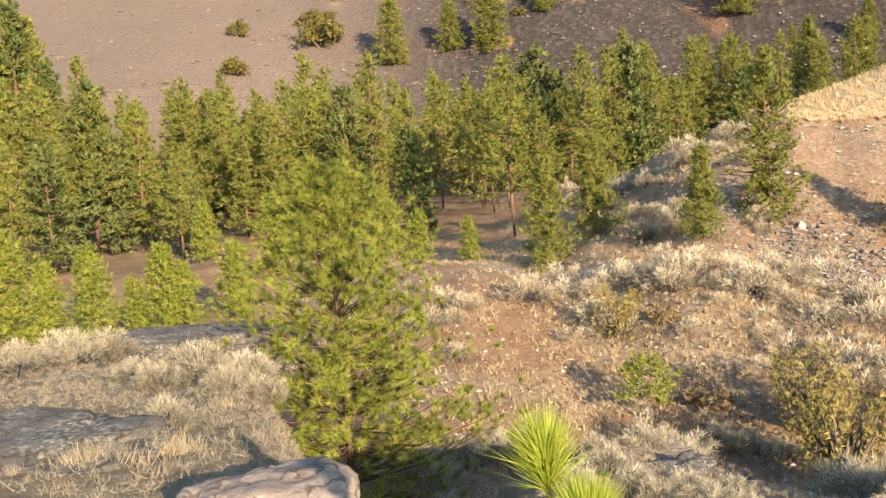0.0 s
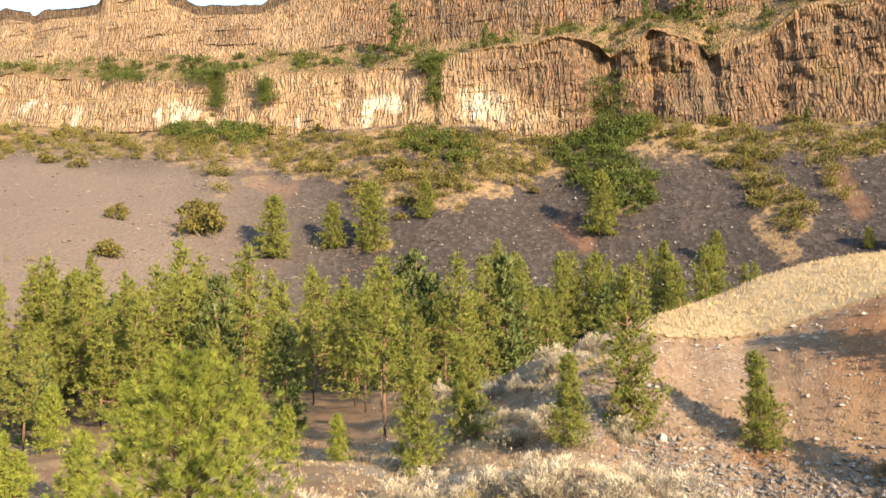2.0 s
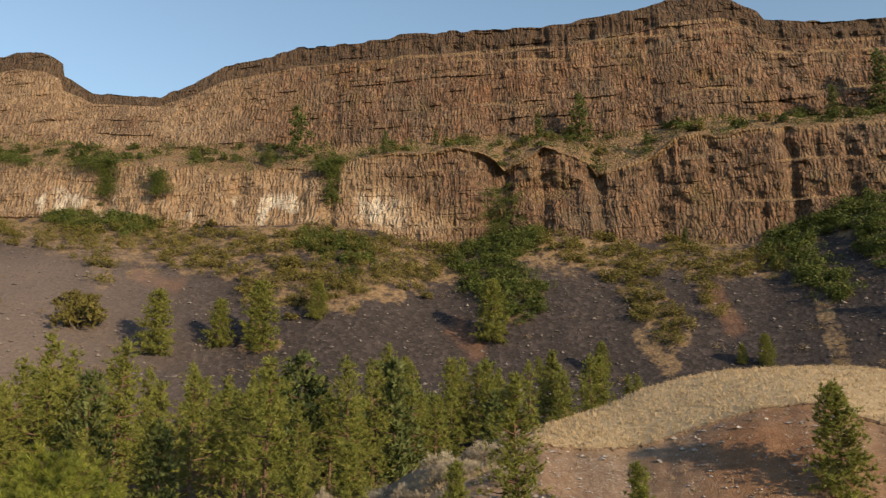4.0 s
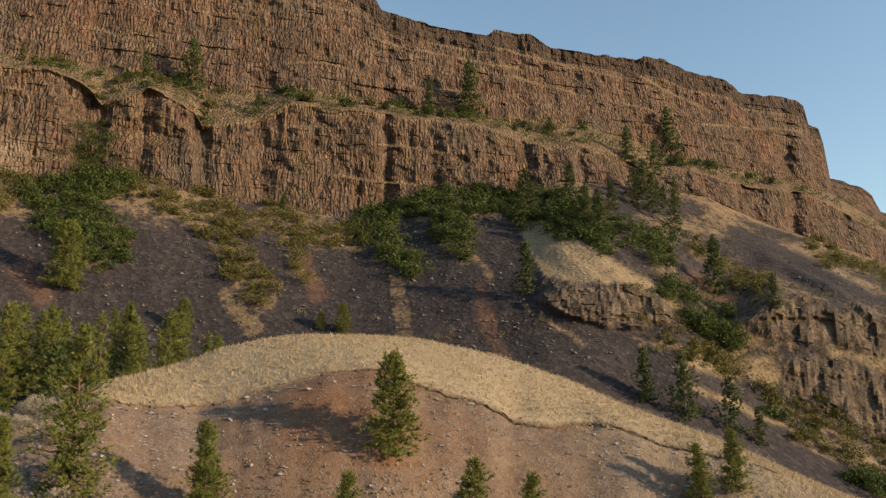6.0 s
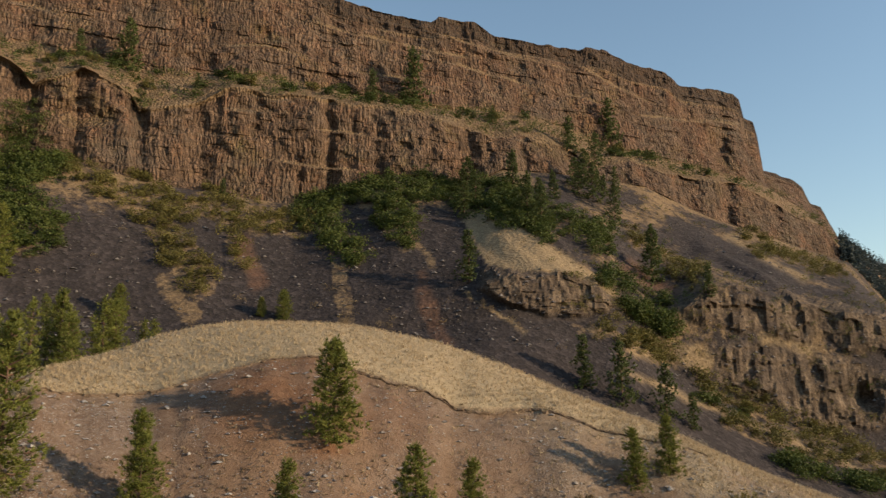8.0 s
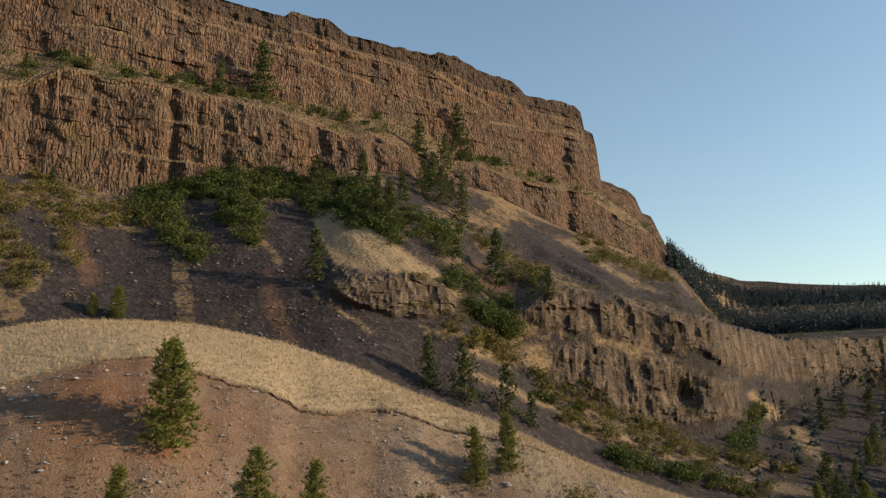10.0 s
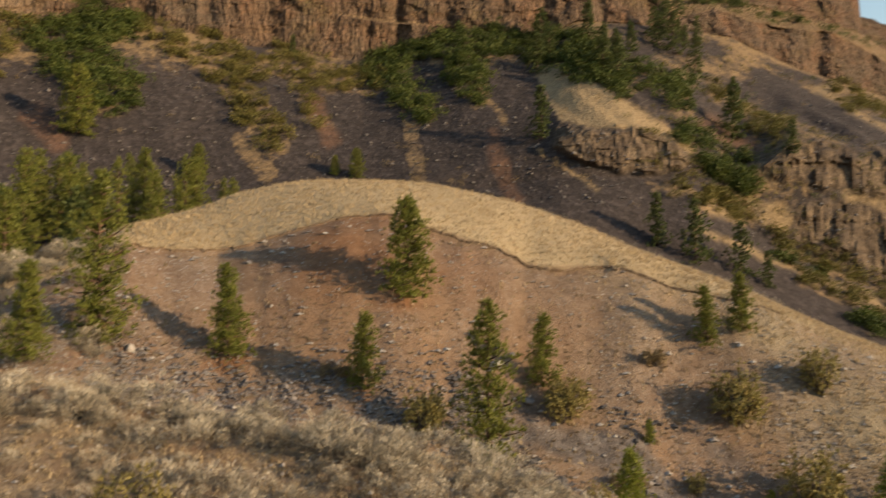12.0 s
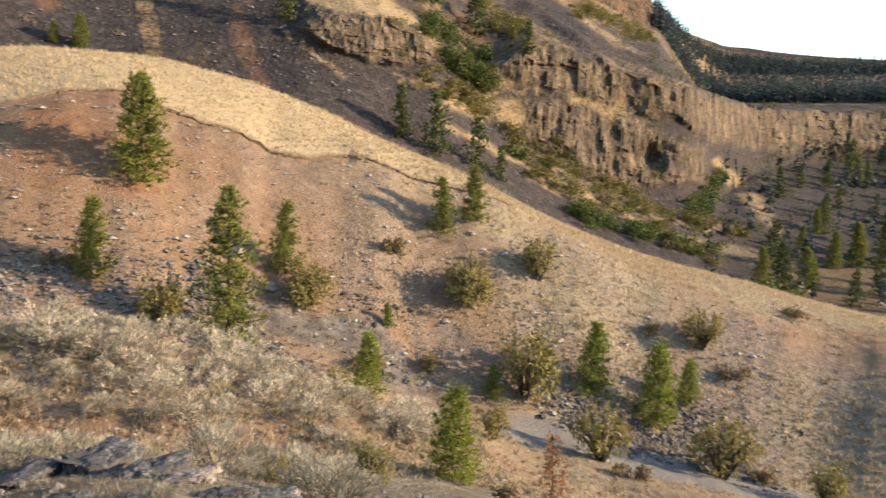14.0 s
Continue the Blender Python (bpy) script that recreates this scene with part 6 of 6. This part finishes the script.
even = np.clip(fall / np.median(fall[(GV > 8.7) & (GV < 10.9)]), 0, 1)
stone_cover("scree_blocks", scatter(11000, -80, 34, 8.7, 10.9, rg, (1.02 - grass_s) * even), 0.12, 0.7, MID_RUBBLE, "purple-grey blocks lying on the scree", 8, power=4.0, coarse=True)
boulder(-47.2, 46.0, (0.75, 0.5, 0.4), 20, 31, RUBBLE, "pale boulder lying on the bare slope", 0.3)
boulder(-49.5, 45.0, (0.4, 0.35, 0.3), 50, 32, MID_RUBBLE, "dark boulder lying on the bare slope", 0.3)
boulder(-22.8, 43.0, (0.3, 0.25, 0.24), 10, 33, RUBBLE, "pale boulder beside the tall pine", 0.3)


def turf_lip():
    """The broken edge of the turf above the bare slope: a dark cut bank of soil, ragged and thin."""
    rng = np.random.default_rng(91)
    js = np.where((AZ > -66) & (AZ < -21))[0]
    co, faces = [], []
    for n, j in enumerate(js):
        az = AZ[j]
        i = int(np.argmin(np.abs(GV[:, j] - edge[0, j])))
        tall = (float(np.interp(-az, [22, 36, 44, 64], [-0.06, -0.08, 0.10, -0.02])) + 0.8 * float(fbm(np.array(az / 1.1), np.array(0.0), np.array(0.0), 5, 92, 0.65))) * float(bump01(np.array(az), -64, -24, 5)) + 0.03
        tall = max(tall, 0.0)
        top = np.array([GX[i, j], GY[i, j], GZ[i, j]])
        toward = -top / np.linalg.norm(top) * np.array([1, 1, 0])
        wig = rng.uniform(-0.09, 0.09)
        top[2] -= 0.25 * max(0.0, 0.12 - tall)
        for out, down in ((-0.30, 0.03), (0.10, 0.06), (0.16 + wig, -0.05), (0.10 + wig, -0.4 * tall), (0.16 - wig, -0.75 * tall), (0.05, -tall - 0.3)):
            co.append(top + toward * out + np.array([0, 0, down]) + rng.normal(size=3) * 0.025)
        if n:
            o = n * 6
            faces += [(o - 6 + q, o + q, o + q + 1, o - 5 + q) for q in range(5)]
    tagged(new("turf_edge", mesh_from("turf_edge", co, faces, SOIL_EDGE)), "dark broken edge of turf above the bare slope", "turf edge", kind="structure")
    js = rng.choice(js, 900)
    pts = []
    for j in js:
        i = int(np.argmin(np.abs(GV[:, j] - edge[0, j])))
        pts.append((GX[i, j] * rng.uniform(0.999, 1.012), GY[i, j] * rng.uniform(0.999, 1.012), GZ[i, j] + 0.02))
    grass_cover("dry_grass", np.array(pts), 0.28, 0.04, 5, 0.7, STRAW, "golden grass hanging over the broken turf edge", 93)


turf_lip()

# sagebrush about the near rocks: azimuth, height angle of the foot, width in degrees
for az, el, wide in ((26.1, -10.3, 4.6), (23.8, -10.5, 4.0), (18.2, -12.5, 5.0), (20.8, -13.0, 3.4), (20.4, -15.6, 4.2), (14.9, -13.2, 4.2), (16.4, -13.6, 3.4), (13.0, -11.5, 3.4), (11.0, -12.6, 3.5), (-2.0, -17.6, 4.0), (0.5, -18.6, 4.4), (-4.0, -20.4, 5.0),
                     (14.2, -14.6, 3.8), (12.8, -15.8, 4.0), (22.4, -12.0, 3.0), (29.0, -10.6, 4.2), (4.0, -20.0, 4.2), (2.0, -21.8, 4.4),
                     (-7.5, -22.6, 4.4), (-9.5, -21.4, 4.2), (-11.2, -22.8, 4.4), (-8.5, -20.2, 3.6), (-13.0, -23.4, 4.2), (-16.8, -23.6, 4.4), (-19.2, -24.2, 4.2), (-21.6, -24.9, 4.2), (-18.0, -22.6, 3.4), (-14.8, -22.2, 3.2), (-27.0, -22.8, 2.6), (-28.4, -21.9, 3.0),
                     (-29.8, -21.0, 3.2), (-28.0, -20.2, 3.4), (-24.6, -24.4, 3.0), (-42.5, -22.6, 2.2), (-48.0, -21.6, 3.0), (-17.0, -19.2, 3.2), (-19.0, -19.6, 3.0), (-21.0, -20.0, 2.8)):
    p = spot(az, el, 0.1, 2.2)
    stand(NEAR_SAGES, p, p.to_2d().length * math.radians(wide) / 1.25, rnd)
# a dead russet pine and a bent little pine
DEAD = [pine_thing(pine_meshes(181, 1.0, 0.05, 0.3, 260, 0.07, 0.016, 7, 0.8, NEEDLES_DRY), "dead pine with russet needles beside the track", "")]
BENT = [pine_thing(pine_meshes(183, 1.0, 0.45, 0.55, 240, 0.10, 0.02, 9, 0.5, NEEDLES_NEAR), "small crooked pine with a bare leaning trunk", "")]
p = spot(-69.8, -22.5, 1.0, 4.5)
stand(DEAD, p, p.to_2d().length * math.radians(4.6), rnd)
p = spot(-12.6, -17.8, 1.2, 3.0)
stand(BENT, p, p.to_2d().length * math.radians(4.6), rnd)
retire(DEAD + BENT)


def thicket(name, spots, small, large, lobes, per, material, label, seed):
    """Distant low bushes in a mass: each a few leafy lobes."""
    rng = np.random.default_rng(seed)
    n = len(spots)
    size = rng.uniform(small, large, n)
    c = spots[:, None, :] + rng.normal(size=(n, lobes, 3)) * size[:, None, None] * np.array([0.42, 0.42, 0.16]) + size[:, None, None] * np.array([0, 0, 0.42])
    v = unit(rng.normal(size=(n, lobes, per, 3)) + np.array([0, 0, 0.4]))
    base = c[:, :, None, :] + v * (size[:, None, None, None] * rng.uniform(0.22, 0.45, (n, lobes, per, 1)))
    leaf = np.repeat(size, lobes * per) * 0.17
    co, tris, tint = blades(rng, base.reshape(-1, 3), v.reshape(-1, 3) + rng.normal(size=(n * lobes * per, 3)), leaf, leaf * 0.75, 0.5, 1, v.reshape(-1, 3))
    tint = np.repeat(rng.uniform(size=n), lobes * per * 3)
    return tagged(new(name, mesh_np(name, co, tris, material, tint=tint)), label, "bushes", kind="stuff")


GREEN_SPOTS, OLIVE_SPOTS = scatter(1500, -84, 36, 8.1, 11.02, rg, green_on, 120), scatter(1800, -84, 36, 8.1, 11.02, rg, olive_on, 120)
for kinds, spots in ((GREENS, GREEN_SPOTS[:230]), (OLIVES_FAR, OLIVE_SPOTS[:230])):
    for q in spots:
        stand(kinds, Vector(q), rnd.choice([1.3, 1.8, 2.2, 2.8]) * rnd.uniform(0.8, 1.2), rnd)
thicket("thicket", GREEN_SPOTS[230:], 1.7, 3.6, 5, 30, THICKET_GREEN, "green thicket of low bushes below the cliff", 42)
thicket("thicket", OLIVE_SPOTS[230:], 1.4, 3.1, 5, 28, THICKET_OLIVE, "olive and yellowing thicket below the cliff", 44)


def sage_field(name, spots, small, large, plumes, leaves, material, label, seed):
    """Sage growing too thick to count: domes of upright plumes in one mass."""
    rng = np.random.default_rng(seed)
    n = len(spots)
    size = rng.uniform(small, large, n)
    a, e = rng.uniform(0, 6.28, (n, plumes)), np.sqrt(rng.uniform(0, 1, (n, plumes)))
    q = np.stack([np.cos(a) * e * 0.55, np.sin(a) * e * 0.55, 0.5 - 0.38 * e ** 2 + 0.08 * rng.normal(size=(n, plumes))], -1) * size[:, None, None]
    way = np.stack([np.cos(a) * e * 1.1, np.sin(a) * e * 1.1, np.ones_like(a)], -1) + 0.25 * rng.normal(size=(n, plumes, 3))
    s = np.repeat(size, plumes)
    # plumes low in a dome are browner and carry painted shade, high ones light
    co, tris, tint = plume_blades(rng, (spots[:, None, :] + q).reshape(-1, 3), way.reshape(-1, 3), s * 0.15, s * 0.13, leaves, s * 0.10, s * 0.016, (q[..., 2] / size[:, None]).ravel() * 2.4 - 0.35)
    return tagged(new(name, mesh_np(name, co, tris, material, tint=tint)), label, "sagebrush", kind="stuff")


def ridge_places(n, rng):
    out = []
    while len(out) < n:
        az, v = rng.uniform(-60, 2), min(rng.normal(2.80, 0.17), 3.1)
        lumps = float(fbm(np.array(az / 2.5), np.array(v * 5), np.array(0.0), 2, 97))
        if lumps < 0.0 or rng.uniform() > (1.0 if az < -20 else 0.1):
            continue
        p = strip_place(az, v)
        if all((p.x - q[0]) ** 2 + (p.y - q[1]) ** 2 > 0.55 for q in out):
            out.append(tuple(p))
    return np.array(out)


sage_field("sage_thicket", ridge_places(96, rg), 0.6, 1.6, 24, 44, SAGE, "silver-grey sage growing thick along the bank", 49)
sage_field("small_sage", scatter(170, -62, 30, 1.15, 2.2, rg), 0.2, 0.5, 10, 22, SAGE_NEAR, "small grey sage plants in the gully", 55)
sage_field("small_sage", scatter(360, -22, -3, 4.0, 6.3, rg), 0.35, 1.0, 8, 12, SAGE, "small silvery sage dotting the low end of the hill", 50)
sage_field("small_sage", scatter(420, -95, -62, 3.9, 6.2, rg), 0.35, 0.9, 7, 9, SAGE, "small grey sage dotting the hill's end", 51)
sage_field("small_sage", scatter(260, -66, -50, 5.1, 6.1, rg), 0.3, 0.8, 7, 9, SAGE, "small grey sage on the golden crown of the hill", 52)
rg2 = np.random.default_rng(45)
thicket("thicket", scatter(420, -78, 32, 8.6, 11.0, rg2, 0.04 + 0.6 * tan_on + 0.3 * grass_s, 40), 0.8, 1.8, 5, 12, TAN_LEAF, "dry tan brush on the scree", 46)
thicket("thicket", scatter(760, -76, 30, 12.0, 13.0, rg2), 1.2, 3.4, 5, 13, THICKET_GREEN, "green brush along the cliff ledge", 47)
thicket("thicket", scatter(300, -80, -56, 8.6, 10.9, rg2, far_side * (1 - bare), 40), 0.8, 2.4, 5, 13, THICKET_OLIVE, "olive brush on the rock bands", 53)
vines = []
for az, wide, v0, v1 in ((7.3, 0.35, 11.35, 12.1), (8.2, 0.9, 11.85, 12.15), (-8.1, 0.25, 11.35, 12.1), (-7.8, 0.6, 11.9, 12.3), (13.3, 1.0, 11.95, 12.3), (4.0, 0.35, 11.5, 11.9), (-20.4, 0.8, 11.0, 11.7)):
    for q in range(110):
        p = strip_place(rg2.normal(az, wide), rg2.uniform(v0, v1))
        vines.append((p.x * 0.986, p.y * 0.986, EYE + (p.z - EYE) * 0.986 - 0.4))
thicket("hanging_vines", np.array(vines), 1.1, 2.3, 5, 14, THICKET_GREEN, "bright green vines hanging in clefts of the cliff", 54)
thicket("thicket", scatter(260, -92, -60, 8.1, 10.9, rg2, far_side * (1 - bare) * 0.5 + 0.8 * (GA < -82), 40), 0.8, 2.4, 5, 13, THICKET_GREEN, "green brush on the canyon slope", 48)


def far_woods(name, n, az0, az1, v0, v1, tall, label, seed, keep=None):
    """Distant conifers, each a rising cone of short boughs, as one mass."""
    rng = np.random.default_rng(seed)
    pts = scatter(n, az0, az1, v0, v1, rng, keep)
    n, m = len(pts), 24
    h = tall * rng.uniform(0.6, 1.25, n)
    u = rng.uniform(0.05, 1, (n, m))
    a = rng.uniform(0, 6.28, (n, m))
    out = np.stack([np.cos(a), np.sin(a), np.full_like(a, -0.25)], -1)
    base = pts[:, None, :] + np.stack([0 * u, 0 * u, h[:, None] * u], -1)
    L = (h[:, None] * (0.05 + 0.2 * (1 - u))).ravel()
    # the haze over these trees is only in their blue-grey colour
    co, tris, tint = blades(rng, base.reshape(-1, 3), out.reshape(-1, 3), L, L * 0.9, 0.25, 1)
    return tagged(new(name, mesh_np(name, co, tris, HAZED_FIR, tint=tint)), label, "woods", kind="stuff")


far_woods("far_woods", 4600, -96, -75.0, 11.0, 13.5, 9, "dark conifer woods on the distant canyon slope, blued for haze", 21)
far_woods("far_woods", 170, -96, -79, 7.3, 9.2, 9, "dark conifers along the far valley floor, blued for haze", 22)
thicket("thicket", scatter(150, -86, -79.5, 6.3, 7.6, rg2), 1.0, 2.6, 5, 16, THICKET_GREEN, "green riverside brush on the valley floor", 56)
thicket("thicket", scatter(420, -95, -81, 6.8, 9.2, rg2), 0.9, 2.6, 5, 14, THICKET_OLIVE, "olive brush on the far valley floor", 57)

retire(PINES_FAR + PINES_YOUNG + PINES_HILL + PINES_FULL + PINES_TALL + TALL_FIRS + FIRS + SAGES + NEAR_SAGES + OLIVES_FAR + OLIVES_NEAR + GREENS + OLIVES + TANS)
